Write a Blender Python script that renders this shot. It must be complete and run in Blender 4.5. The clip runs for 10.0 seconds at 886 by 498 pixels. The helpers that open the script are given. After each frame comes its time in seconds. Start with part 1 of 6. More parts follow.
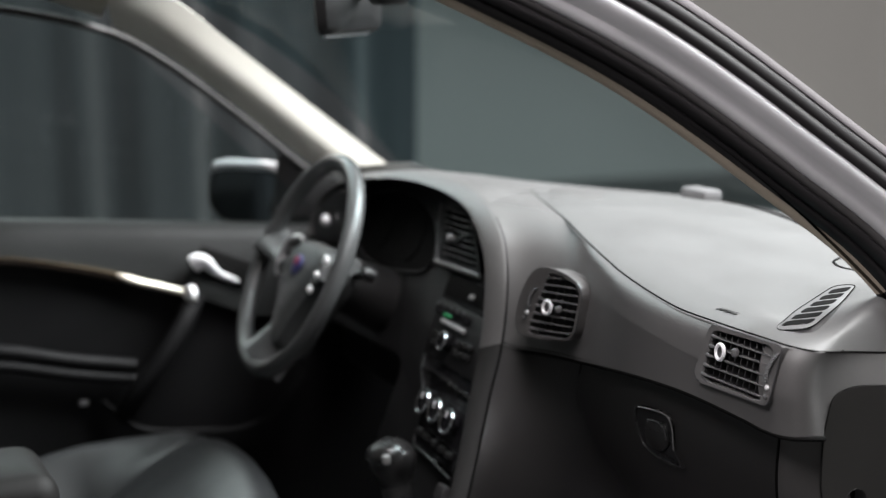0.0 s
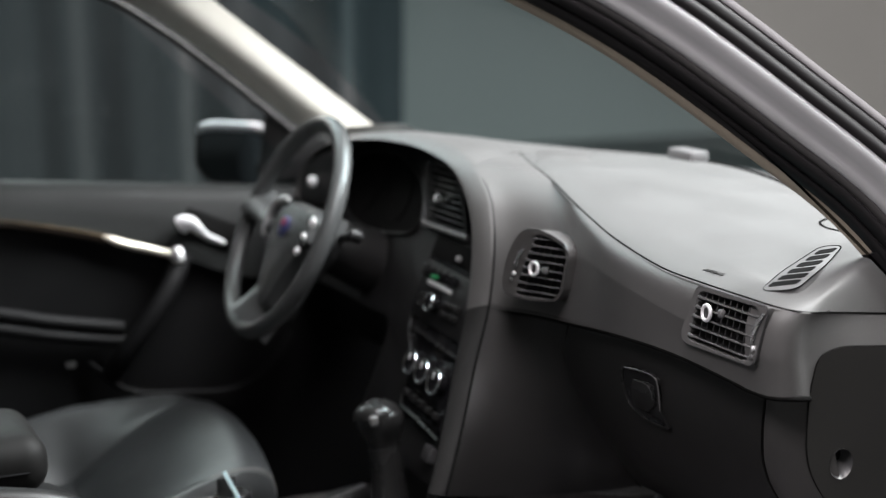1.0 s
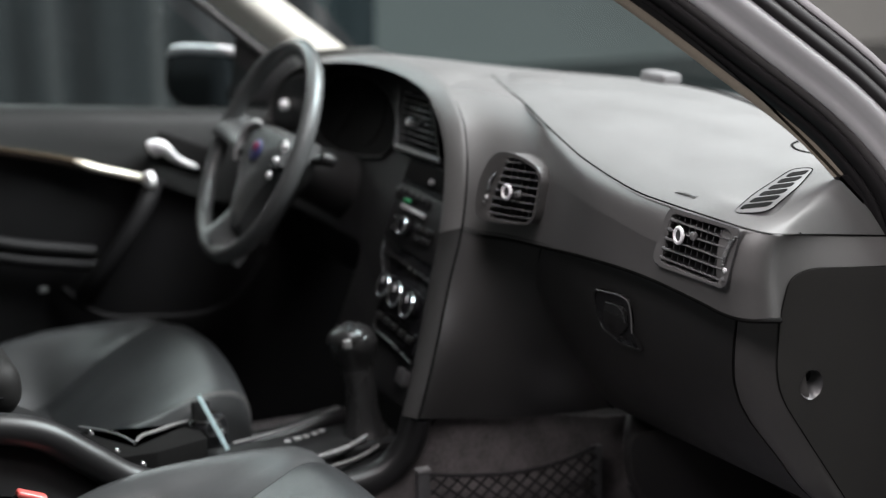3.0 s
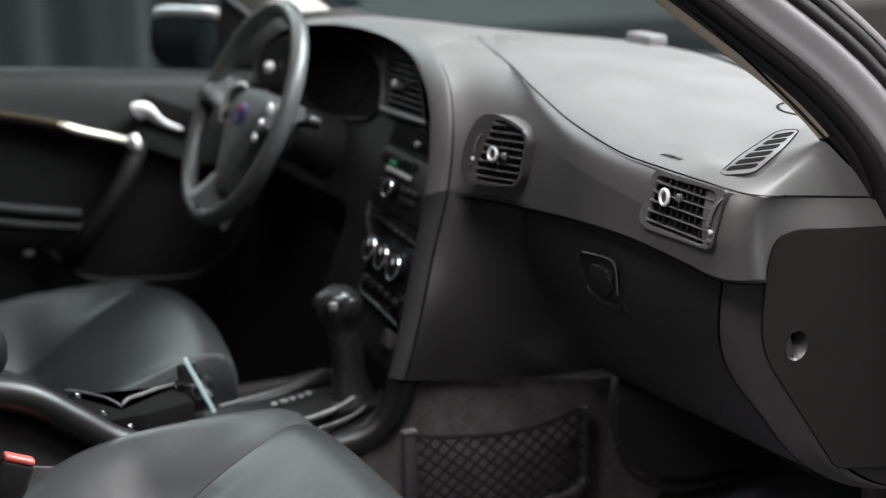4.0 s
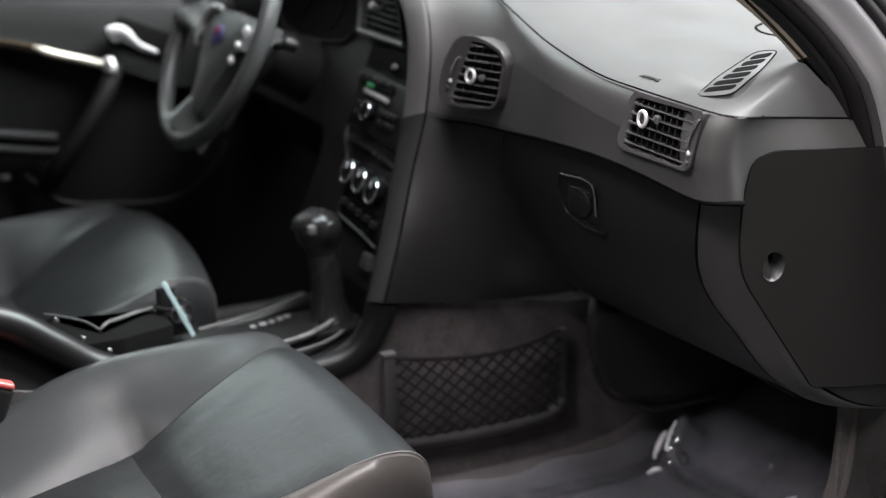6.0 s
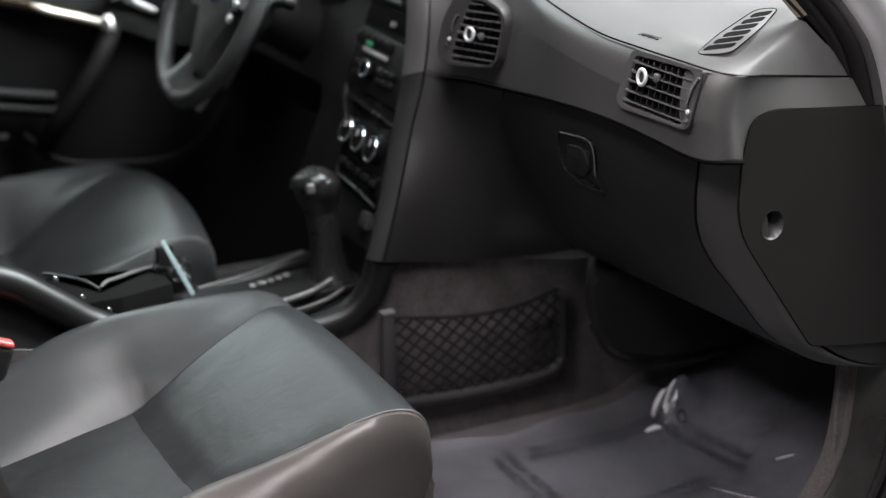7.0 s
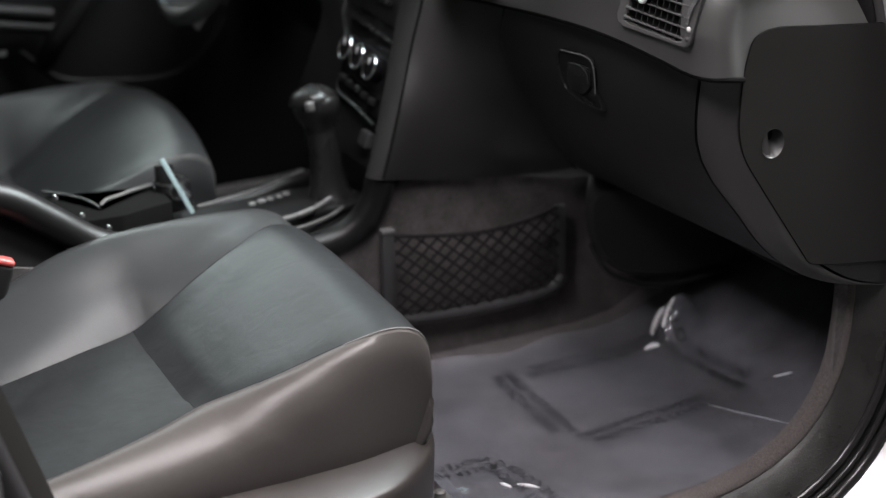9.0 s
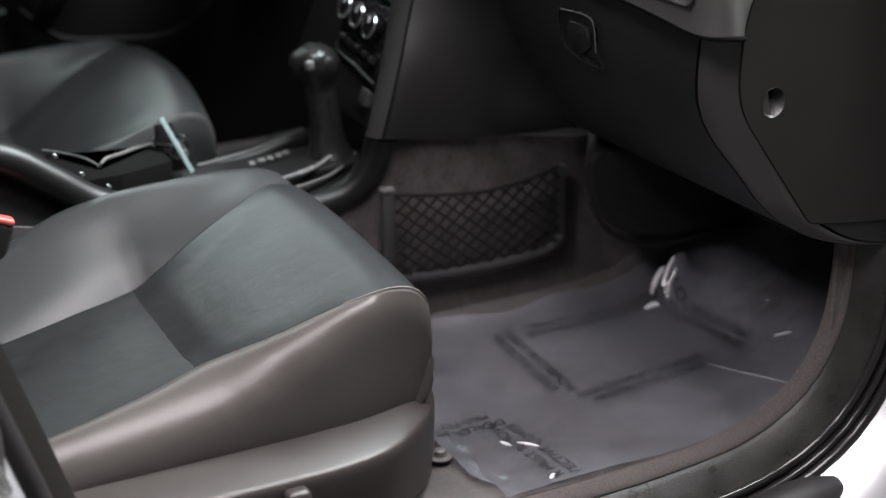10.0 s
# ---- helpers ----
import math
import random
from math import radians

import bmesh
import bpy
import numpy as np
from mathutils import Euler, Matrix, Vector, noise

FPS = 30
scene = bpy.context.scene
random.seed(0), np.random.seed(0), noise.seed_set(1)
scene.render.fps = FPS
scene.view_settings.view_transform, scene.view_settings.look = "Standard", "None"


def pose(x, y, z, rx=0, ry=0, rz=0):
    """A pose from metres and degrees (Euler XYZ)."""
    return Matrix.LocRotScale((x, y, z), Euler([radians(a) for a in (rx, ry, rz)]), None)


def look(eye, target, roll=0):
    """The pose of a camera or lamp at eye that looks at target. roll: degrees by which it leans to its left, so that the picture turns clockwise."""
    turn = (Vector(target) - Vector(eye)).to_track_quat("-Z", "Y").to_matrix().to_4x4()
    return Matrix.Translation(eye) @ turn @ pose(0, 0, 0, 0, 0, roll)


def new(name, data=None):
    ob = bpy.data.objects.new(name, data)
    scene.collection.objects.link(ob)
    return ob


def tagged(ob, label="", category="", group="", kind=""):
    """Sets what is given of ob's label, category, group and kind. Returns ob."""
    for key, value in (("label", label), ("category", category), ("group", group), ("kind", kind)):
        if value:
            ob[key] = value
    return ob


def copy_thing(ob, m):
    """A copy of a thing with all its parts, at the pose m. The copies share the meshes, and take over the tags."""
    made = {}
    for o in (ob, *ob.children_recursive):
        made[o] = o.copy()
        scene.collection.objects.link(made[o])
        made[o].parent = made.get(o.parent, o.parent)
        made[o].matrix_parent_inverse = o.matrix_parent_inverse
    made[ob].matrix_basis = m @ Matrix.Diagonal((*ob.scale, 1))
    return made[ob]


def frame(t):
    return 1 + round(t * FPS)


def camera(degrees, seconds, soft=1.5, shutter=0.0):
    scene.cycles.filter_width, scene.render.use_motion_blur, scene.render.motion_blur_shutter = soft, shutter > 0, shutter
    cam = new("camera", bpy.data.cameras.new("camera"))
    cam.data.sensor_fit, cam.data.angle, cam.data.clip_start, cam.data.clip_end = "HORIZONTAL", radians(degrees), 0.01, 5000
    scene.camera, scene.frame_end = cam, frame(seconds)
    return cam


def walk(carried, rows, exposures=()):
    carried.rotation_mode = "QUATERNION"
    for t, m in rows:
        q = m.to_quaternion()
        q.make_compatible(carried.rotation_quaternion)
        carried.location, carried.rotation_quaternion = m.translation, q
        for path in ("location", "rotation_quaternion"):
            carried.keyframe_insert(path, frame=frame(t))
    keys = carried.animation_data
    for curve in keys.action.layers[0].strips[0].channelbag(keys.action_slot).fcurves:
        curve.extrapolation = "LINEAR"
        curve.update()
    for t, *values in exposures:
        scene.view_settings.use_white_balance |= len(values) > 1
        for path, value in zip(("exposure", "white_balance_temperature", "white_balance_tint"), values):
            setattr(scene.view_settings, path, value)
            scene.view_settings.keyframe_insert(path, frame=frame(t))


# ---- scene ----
# x: the car's passenger side, y: its front, z: up from the studio floor.
cam = camera(29.77, 10.0, soft=1.25)
EYE = (2.214, -0.8374, 1.3238)
TURNS = [  # seconds, tilt, lean, heading: the camera turns where it stands
    (0.0, 81.089, 0.690, 66.774), (0.5, 80.420, 0.690, 66.550), (1.0, 79.757, 0.690, 66.320),
    (1.5, 79.094, 0.690, 66.084), (2.0, 78.432, 0.690, 65.847), (2.5, 77.772, 0.690, 65.610),
    (4.0, 75.812, 0.700, 64.866), (4.5, 75.164, 0.705, 64.620), (5.0, 74.513, 0.710, 64.375),
    (5.5, 73.842, 0.725, 64.183), (7.0, 71.725, 0.745, 64.046), (7.5, 71.026, 0.745, 64.045),
    (8.0, 70.324, 0.745, 64.043), (8.5, 69.622, 0.740, 64.042), (9.0, 68.919, 0.725, 64.043),
    (9.5, 68.215, 0.715, 64.046), (10.0, 67.518, 0.700, 64.052),
]
walk(cam, [(t, pose(*EYE, rx, ry, rz)) for t, rx, ry, rz in TURNS])
cam.data.dof.use_dof = True
cam.data.dof.focus_distance = 1.98
cam.data.dof.aperture_fstop = 2.7

# ---- light ----
world = bpy.data.worlds.new("studio")
scene.world = world
world.use_nodes = True
world.node_tree.nodes["Background"].inputs[0].default_value = (0.75, 0.9, 1.0, 1)
world.node_tree.nodes["Background"].inputs[1].default_value = 0.02


def area(name, eye, target, sx, sy, watts, color=(1, 1, 1)):
    lamp = bpy.data.lights.new(name, "AREA")
    lamp.shape, lamp.size, lamp.size_y, lamp.energy, lamp.color = "RECTANGLE", sx, sy, watts, color
    ob = new(name, lamp)
    ob.matrix_world = look(eye, target)
    return ob


area("softbox_overhead", (0.45, 1.80, 3.3), (-0.05, 0.35, 0.9), 2.0, 2.0, 512, (0.978, 1.0, 1.003))
area("softbox_side", (1.35, -0.20, 3.4), (0.8, -0.12, 0.3), 1.0, 2.0, 112, (1.0, 0.93, 0.945))
area("softbox_rear", (1.5, -2.05, 3.3), (0.5, 0.1, 0.6), 0.9, 0.9, 72, (1.0, 0.93, 0.95))
area("softbox_far", (-2.3, -0.3, 2.5), (-0.25, -0.15, 0.6), 1.7, 1.9, 52, (0.965, 1.0, 0.99))
area("wall_wash", (2.0, 5.0, 3.7), (0.0, 8.0, 1.4), 4.0, 0.8, 650, (1.0, 0.965, 0.94))


# ---- materials ----
def mat(name, color, rough=0.5, metal=0.0, grain=0.0, scale=900.0, kind="noise", vary=0.12, wide=9.0, coat=0.0, sheen=0.0, spec=0.5, wear=0.0, crease=0.0, folds=45.0):
    """A surface with fine relief (grain, at scale per metre) and a slow unevenness of tone and gloss."""
    m = bpy.data.materials.new(name)
    m.use_nodes = True
    nt = m.node_tree
    n, link = nt.nodes, nt.links.new
    p = n["Principled BSDF"]
    p.inputs["Metallic"].default_value = metal
    p.inputs["Specular IOR Level"].default_value = spec
    p.inputs["Coat Weight"].default_value = coat
    p.inputs["Coat Roughness"].default_value = 0.08
    p.inputs["Sheen Weight"].default_value = sheen
    co = n.new("ShaderNodeTexCoord")
    slow = n.new("ShaderNodeTexNoise")
    slow.inputs["Scale"].default_value, slow.inputs["Detail"].default_value = wide, 6
    link(co.outputs["Object"], slow.inputs["Vector"])
    fine = n.new("ShaderNodeTexNoise")
    fine.inputs["Scale"].default_value, fine.inputs["Detail"].default_value = max(scale * 0.25, 40), 4
    link(co.outputs["Object"], fine.inputs["Vector"])
    both = n.new("ShaderNodeMix")
    both.data_type = "FLOAT"
    both.inputs[0].default_value = 0.4
    link(slow.outputs["Fac"], both.inputs[2])
    link(fine.outputs["Fac"], both.inputs[3])
    ramp = n.new("ShaderNodeMapRange")
    ramp.inputs["From Min"].default_value, ramp.inputs["From Max"].default_value = 0.3, 0.7
    ramp.inputs["To Min"].default_value, ramp.inputs["To Max"].default_value = 1 - vary, 1 + vary
    link(both.outputs[0], ramp.inputs["Value"])
    tone = n.new("ShaderNodeVectorMath")
    tone.operation = "SCALE"
    tone.inputs[0].default_value = color
    link(ramp.outputs["Result"], tone.inputs["Scale"])
    link(tone.outputs[0], p.inputs["Base Color"])
    gloss = n.new("ShaderNodeMapRange")
    gloss.inputs["From Min"].default_value, gloss.inputs["From Max"].default_value = 0.3, 0.7
    gloss.inputs["To Min"].default_value, gloss.inputs["To Max"].default_value = max(rough * (1 - 0.12 - wear), 0.02), min(rough * (1.12 + wear), 1)
    link(slow.outputs["Fac"], gloss.inputs["Value"])
    link(gloss.outputs["Result"], p.inputs["Roughness"])
    if grain:
        if kind == "voronoi":
            tex = n.new("ShaderNodeTexVoronoi")
            out = tex.outputs["Distance"]
        else:
            tex = n.new("ShaderNodeTexNoise")
            tex.inputs["Detail"].default_value = 3
            out = tex.outputs["Fac"]
        tex.inputs["Scale"].default_value = scale
        link(co.outputs["Object"], tex.inputs["Vector"])
        bump = n.new("ShaderNodeBump")
        bump.inputs["Strength"].default_value, bump.inputs["Distance"].default_value = grain, 0.6 / scale
        link(out, bump.inputs["Height"])
        link(bump.outputs["Normal"], p.inputs["Normal"])
        if crease:
            wave = n.new("ShaderNodeTexNoise")
            wave.inputs["Scale"].default_value, wave.inputs["Detail"].default_value, wave.inputs["Distortion"].default_value = folds, 5, 0.8
            link(co.outputs["Object"], wave.inputs["Vector"])
            soft = n.new("ShaderNodeBump")
            soft.inputs["Strength"].default_value, soft.inputs["Distance"].default_value = crease, 0.25 / folds
            link(wave.outputs["Fac"], soft.inputs["Height"])
            link(soft.outputs["Normal"], bump.inputs["Normal"])
    return m


def glass(name, tint, gloss=1.0, rough=0.0):
    m = bpy.data.materials.new(name)
    m.use_nodes = True
    nt = m.node_tree
    n, link = nt.nodes, nt.links.new
    n.remove(n["Principled BSDF"])
    see = n.new("ShaderNodeBsdfTransparent")
    see.inputs[0].default_value = (*tint, 1)
    shine = n.new("ShaderNodeBsdfGlossy")
    shine.inputs["Roughness"].default_value = rough
    shine.inputs["Color"].default_value = (gloss, gloss, gloss, 1)
    fres = n.new("ShaderNodeFresnel")
    fres.inputs["IOR"].default_value = 1.5
    mix = n.new("ShaderNodeMixShader")
    link(fres.outputs[0], mix.inputs[0])
    link(see.outputs[0], mix.inputs[1])
    link(shine.outputs[0], mix.inputs[2])
    link(mix.outputs[0], n["Material Output"].inputs[0])
    return m


PAD = mat("soft_dash_plastic", (0.085, 0.0855, 0.085), 0.5, grain=0.35, scale=1100, kind="voronoi", vary=0.06)
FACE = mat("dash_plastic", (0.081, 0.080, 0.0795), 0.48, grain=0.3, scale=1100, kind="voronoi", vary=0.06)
# one dash plastic in darker tones: shade on the lower parts is in the colour
LOWER = mat("shaded_dash_plastic", (0.0145, 0.0140, 0.0140), 0.44, grain=0.3, scale=1000, kind="voronoi", vary=0.08)
STACKEDGE = mat("shaded_stack_edge", (0.011, 0.0108, 0.0108), 0.62, grain=0.3, scale=1000, kind="voronoi", vary=0.07, spec=0.25)
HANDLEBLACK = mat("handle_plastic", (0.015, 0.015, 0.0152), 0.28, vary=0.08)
FRAMEPLASTIC = mat("half_shaded_dash_plastic", (0.058, 0.0558, 0.0552), 0.44, grain=0.3, scale=1000, kind="voronoi", vary=0.07)
ENDCAP = mat("shaded_end_cover", (0.0128, 0.0122, 0.0114), 0.5, grain=0.25, scale=1000, vary=0.08)
VENT = mat("vent_plastic", (0.045, 0.045, 0.047), 0.34, vary=0.08)
SLAT = mat("slat_plastic", (0.088, 0.088, 0.090), 0.18, vary=0.05, spec=0.8)
VANE = mat("grey_vane_plastic", (0.040, 0.040, 0.042), 0.45)
SATIN = mat("satin_silver_plastic", (0.82, 0.82, 0.84), 0.35, metal=0.25, vary=0.04)
# the shade inside outlets and the handle's recess is in this dark base
BLADE = mat("recess_shade_plastic", (0.012, 0.012, 0.013), 0.6, spec=0.2)
ARMLEATHER = mat("black_leather", (0.006, 0.0059, 0.0058), 0.6, grain=0.25, scale=800, kind="voronoi", spec=0.22)
FELT = mat("black_felt", (0.007, 0.006, 0.0055), 0.95, grain=0.6, scale=700, spec=0.1)
# near-black base carries the shade inside gaps, slots, recesses and ducts
VOID = mat("deep_shade_black", (0.006, 0.006, 0.006), 0.9, spec=0.05)
RAIL = mat("satin_black_plastic", (0.0085, 0.0085, 0.009), 0.38, vary=0.1, spec=0.34)
SILLPLASTIC = mat("sill_plastic", (0.021, 0.0203, 0.0195), 0.34, grain=0.4, scale=500, vary=0.3, wide=18, wear=0.2)
RIMSKIN = mat("rim_leather", (0.058, 0.061, 0.062), 0.23, grain=0.3, scale=700, kind="voronoi", vary=0.08)
PANELGREY = mat("instrument_panel_plastic", (0.0090, 0.0090, 0.0094), 0.46, grain=0.2, scale=900, vary=0.1, spec=0.3)
SHROUD = mat("column_shroud_plastic", (0.0085, 0.0085, 0.0086), 0.58, grain=0.25, scale=900, vary=0.1, spec=0.2)
GLINTFILM = mat("pale_glint_film", (0.74, 0.75, 0.77), 0.11, vary=0.1, spec=1.0, coat=1.0)
CONSOLEBODY = mat("console_plastic", (0.0055, 0.0055, 0.006), 0.6, grain=0.2, scale=900, vary=0.1, spec=0.16)
GLOSSRIM = mat("polished_grey_rim", (0.15, 0.15, 0.15), 0.22, vary=0.1)
TRIMSHINE = mat("console_trim_highlight", (0.34, 0.345, 0.35), 0.26, metal=0.3, vary=0.15, wide=30)
GLOSS = mat("gloss_black_plastic", (0.008, 0.008, 0.009), 0.16, vary=0.1)
BLACK = mat("black_plastic", (0.008, 0.008, 0.0085), 0.45, grain=0.2, scale=900, vary=0.1, spec=0.4)
CHROME = mat("satin_chrome", (0.75, 0.75, 0.76), 0.18, metal=1.0, vary=0.05)
SILVERPLASTIC = mat("silver_plastic", (0.5, 0.5, 0.51), 0.32, metal=0.6)
GREYGRILLE = mat("pale_grille_plastic", (0.125, 0.125, 0.127), 0.36)
# one leather; the outer bolster's warm light and cushion's shade are in the bases
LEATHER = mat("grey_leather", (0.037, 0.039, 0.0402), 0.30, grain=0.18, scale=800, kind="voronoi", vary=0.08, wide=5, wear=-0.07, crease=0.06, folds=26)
LEATHERSIDE = mat("lit_bolster_leather", (0.061, 0.0540, 0.0515), 0.32, grain=0.15, scale=800, kind="voronoi", vary=0.10, wide=6, wear=-0.04, crease=0.06, folds=24, spec=0.5)
CUSHION = mat("shaded_cushion_leather", (0.0225, 0.0245, 0.0258), 0.33, grain=0.16, scale=800, kind="voronoi", vary=0.10, wide=6, wear=-0.04, crease=0.10, folds=30)
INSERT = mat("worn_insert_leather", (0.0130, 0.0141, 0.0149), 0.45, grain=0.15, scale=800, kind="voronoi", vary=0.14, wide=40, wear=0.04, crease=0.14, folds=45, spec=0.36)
BOLTSTEEL = mat("dull_steel", (0.16, 0.155, 0.15), 0.5, metal=0.4, vary=0.3, wide=200)
STITCH = mat("stitching", (0.16, 0.155, 0.15), 0.7)
SEAM = mat("sunken_seam", (0.012, 0.012, 0.013), 0.9, spec=0.1)
TRIMPLASTIC = mat("seat_trim_plastic", (0.031, 0.0262, 0.0250), 0.34, grain=0.4, scale=900, vary=0.12, spec=0.42)
CARPET = mat("charcoal_carpet", (0.078, 0.070, 0.071), 0.95, grain=1.0, scale=700, vary=0.5, wide=30, sheen=0.3, spec=0.1)
TRIMCARPET = mat("carpet_binding", (0.080, 0.070, 0.068), 0.95, grain=1.0, scale=1600, vary=0.45, wide=500, sheen=0.3, spec=0.1)
RUBBER = mat("black_rubber", (0.012, 0.011, 0.012), 0.6, vary=0.15, spec=0.3)
NETCORD = mat("net_cord", (0.012, 0.0115, 0.012), 0.7, grain=0.3, scale=900, vary=0.15, spec=0.2)
SEALRUBBER = mat("sill_seal_rubber", (0.016, 0.0155, 0.0155), 0.2, vary=0.15)
RUBBERGREY = mat("grey_rubber", (0.055, 0.052, 0.053), 0.5, vary=0.1)
MOULDING = mat("grey_moulding_plastic", (0.085, 0.080, 0.083), 0.85, vary=0.1, spec=0.08)
PAINT = mat("silver_paint", (0.55, 0.55, 0.57), 0.4, metal=0.6, vary=0.03, coat=0.3)
BEIGE = mat("beige_woven_trim", (0.42, 0.36, 0.29), 0.85, grain=0.5, scale=900, vary=0.06)
PALE = mat("pale_pillar_trim", (0.60, 0.585, 0.53), 0.8, grain=0.4, scale=900, vary=0.05)
HEADLINER = mat("headliner_fabric", (0.40, 0.385, 0.33), 0.9, grain=0.6, scale=900, vary=0.06)
WOOD = mat("dark_gloss_wood", (0.010, 0.0065, 0.0045), 0.2, vary=0.4, wide=30, coat=0.6)
DOORTRIM = mat("door_trim_plastic", (0.0130, 0.0138, 0.0139), 0.50, grain=0.3, scale=1000, kind="voronoi", vary=0.07, spec=0.16)
WOODEDGE = mat("golden_strip", (0.07, 0.052, 0.032), 0.2, vary=0.2, wide=40, coat=0.5)
STRIPGLINT = mat("strip_highlight_cream", (0.74, 0.68, 0.57), 0.3, metal=0.6, vary=0.1)
WHEELSKIN = mat("wheel_leather", (0.050, 0.053, 0.054), 0.24, grain=0.35, scale=700, kind="voronoi", vary=0.1)
CURTAIN = mat("dark_curtain_cloth", (0.0165, 0.0205, 0.0225), 0.9, grain=0.6, scale=300, vary=0.2, wide=1.5, sheen=0.2)
WALLPAINT = mat("grey_wall_paint", (0.32, 0.315, 0.305), 0.85, grain=0.2, scale=200, vary=0.04, wide=1.2)
CONCRETE = mat("polished_concrete", (0.045, 0.045, 0.044), 0.35, grain=0.2, scale=120, vary=0.15, wide=2.5)
INK = mat("black_ink", (0.012, 0.012, 0.016), 0.6)
RED = mat("red_plastic", (0.55, 0.10, 0.09), 0.3)
REDMARK = mat("emblem_red", (0.22, 0.02, 0.06), 0.4)
BLUEMARK = mat("emblem_blue", (0.035, 0.04, 0.14), 0.4)
TAG = mat("pale_blue_card", (0.55, 0.72, 0.75), 0.5)
GREENLAMP = mat("green_indicator", (0.02, 0.22, 0.08), 0.4)
# mirror bases are darkened in place of dark reflections
DARKMIRROR = mat("dark_reflection_mirror", (0.10, 0.11, 0.12), 0.05, metal=1.0, vary=0.0)
MIRROR = mat("mirror_glass", (0.3, 0.31, 0.32), 0.03, metal=1.0, vary=0.0)
WINDSCREEN = glass("windscreen_glass", (0.53, 0.69, 0.72), 0.10)
SIDEGLASS = glass("side_glass", (0.66, 0.74, 0.74), 0.5)
COVERFILM = bpy.data.materials.new("clear_cover_film")


# ---- shaping helpers ----
WORLD = {}
V = Vector


def spline(pts, n=24):
    """n points, evenly spaced along a smooth curve through pts."""
    pts = [V(p) for p in pts]
    if len(pts) == 2:
        return [pts[0].lerp(pts[1], i / (n - 1)) for i in range(n)]
    ext = [pts[0] * 2 - pts[1]] + pts + [pts[-1] * 2 - pts[-2]]
    dense = []
    for i in range(1, len(ext) - 2):
        a, b, c, d = ext[i - 1:i + 3]
        ta, tb, tc = [max((q - p).length, 1e-6) ** 0.5 for p, q in ((a, b), (b, c), (c, d))]
        m1 = ((b - a) / ta - (c - a) / (ta + tb) + (c - b) / tb) * tb
        m2 = ((c - b) / tb - (d - b) / (tb + tc) + (d - c) / tc) * tb
        for k in range(16):
            s = k / 16
            dense.append(b * (2 * s**3 - 3 * s**2 + 1) + m1 * (s**3 - 2 * s**2 + s) + c * (-2 * s**3 + 3 * s**2) + m2 * (s**3 - s**2))
    dense.append(pts[-1])
    run = [0.0]
    for p, q in zip(dense, dense[1:]):
        run.append(run[-1] + (q - p).length)
    out, j = [], 0
    for i in range(n):
        want = run[-1] * i / (n - 1)
        while j < len(run) - 2 and run[j + 1] < want:
            j += 1
        out.append(dense[j].lerp(dense[j + 1], (want - run[j]) / max(run[j + 1] - run[j], 1e-9)))
    return out


def coons(bottom, top, left, right, nu=40, nv=16):
    """A smooth patch between four curves; bottom and top go left to right, left and right go up."""
    b, t, l, r = spline(bottom, nu), spline(top, nu), spline(left, nv), spline(right, nv)
    rows = []
    for j in range(nv):
        v = j / (nv - 1)
        row = []
        for i in range(nu):
            u = i / (nu - 1)
            flat = (b[0] * (1 - u) + b[-1] * u) * (1 - v) + (t[0] * (1 - u) + t[-1] * u) * v
            row.append(b[i] * (1 - v) + t[i] * v + l[j] * (1 - u) + r[j] * u - flat)
        rows.append(row)
    return rows


def relax(rows, times=250):
    """Smooths a patch inside its edges, as a film would hang between them."""
    a = np.array([[tuple(p) for p in row] for row in rows])
    for _ in range(times):
        a[1:-1, 1:-1] = (a[:-2, 1:-1] + a[2:, 1:-1] + a[1:-1, :-2] + a[1:-1, 2:]) / 4
    return [[V(p) for p in row] for row in a]


def sheet(rows, closed=False, bm=None, cap=False):
    """A mesh through rows of points; closed joins each row's end to its start."""
    bm = bm or bmesh.new()
    vs = [[bm.verts.new(p) for p in row] for row in rows]
    n = len(rows[0])
    for a, b in zip(vs, vs[1:]):
        for i in range(n if closed else n - 1):
            k = (i + 1) % n
            bm.faces.new((a[i], a[k], b[k], b[i]))
    if cap:
        bm.faces.new(vs[0][::-1])
        bm.faces.new(vs[-1])
    return bm


def ring_frames(path, loop=False):
    out, up = [], None
    for i, p in enumerate(path):
        q = path[(i + 1) % len(path)] if loop or i + 1 < len(path) else p
        o = path[i - 1] if loop or i else p
        t = (q - o).normalized()
        if up is None:
            up = t.orthogonal().normalized()
        up = (up - t * up.dot(t)).normalized()
        out.append((p, up, t.cross(up)))
    return out


def tube(path, radius, sides=10, loop=False, bm=None, flat=1.0):
    """A round bar along a path; radius may be one number or one a point."""
    path = [V(p) for p in path]
    rad = radius if isinstance(radius, (list, tuple)) else [radius] * len(path)
    rows = []
    for (p, u, w), r in zip(ring_frames(path, loop), rad):
        rows.append([p + u * (math.cos(a) * r) + w * (math.sin(a) * r * flat) for a in [math.tau * k / sides for k in range(sides)]])
    if loop:
        rows.append(rows[0])
        return weld(sheet(rows, True, bm))
    return sheet(rows, True, bm, cap=True)


def weld(bm):
    bmesh.ops.remove_doubles(bm, verts=bm.verts, dist=1e-5)
    return bm


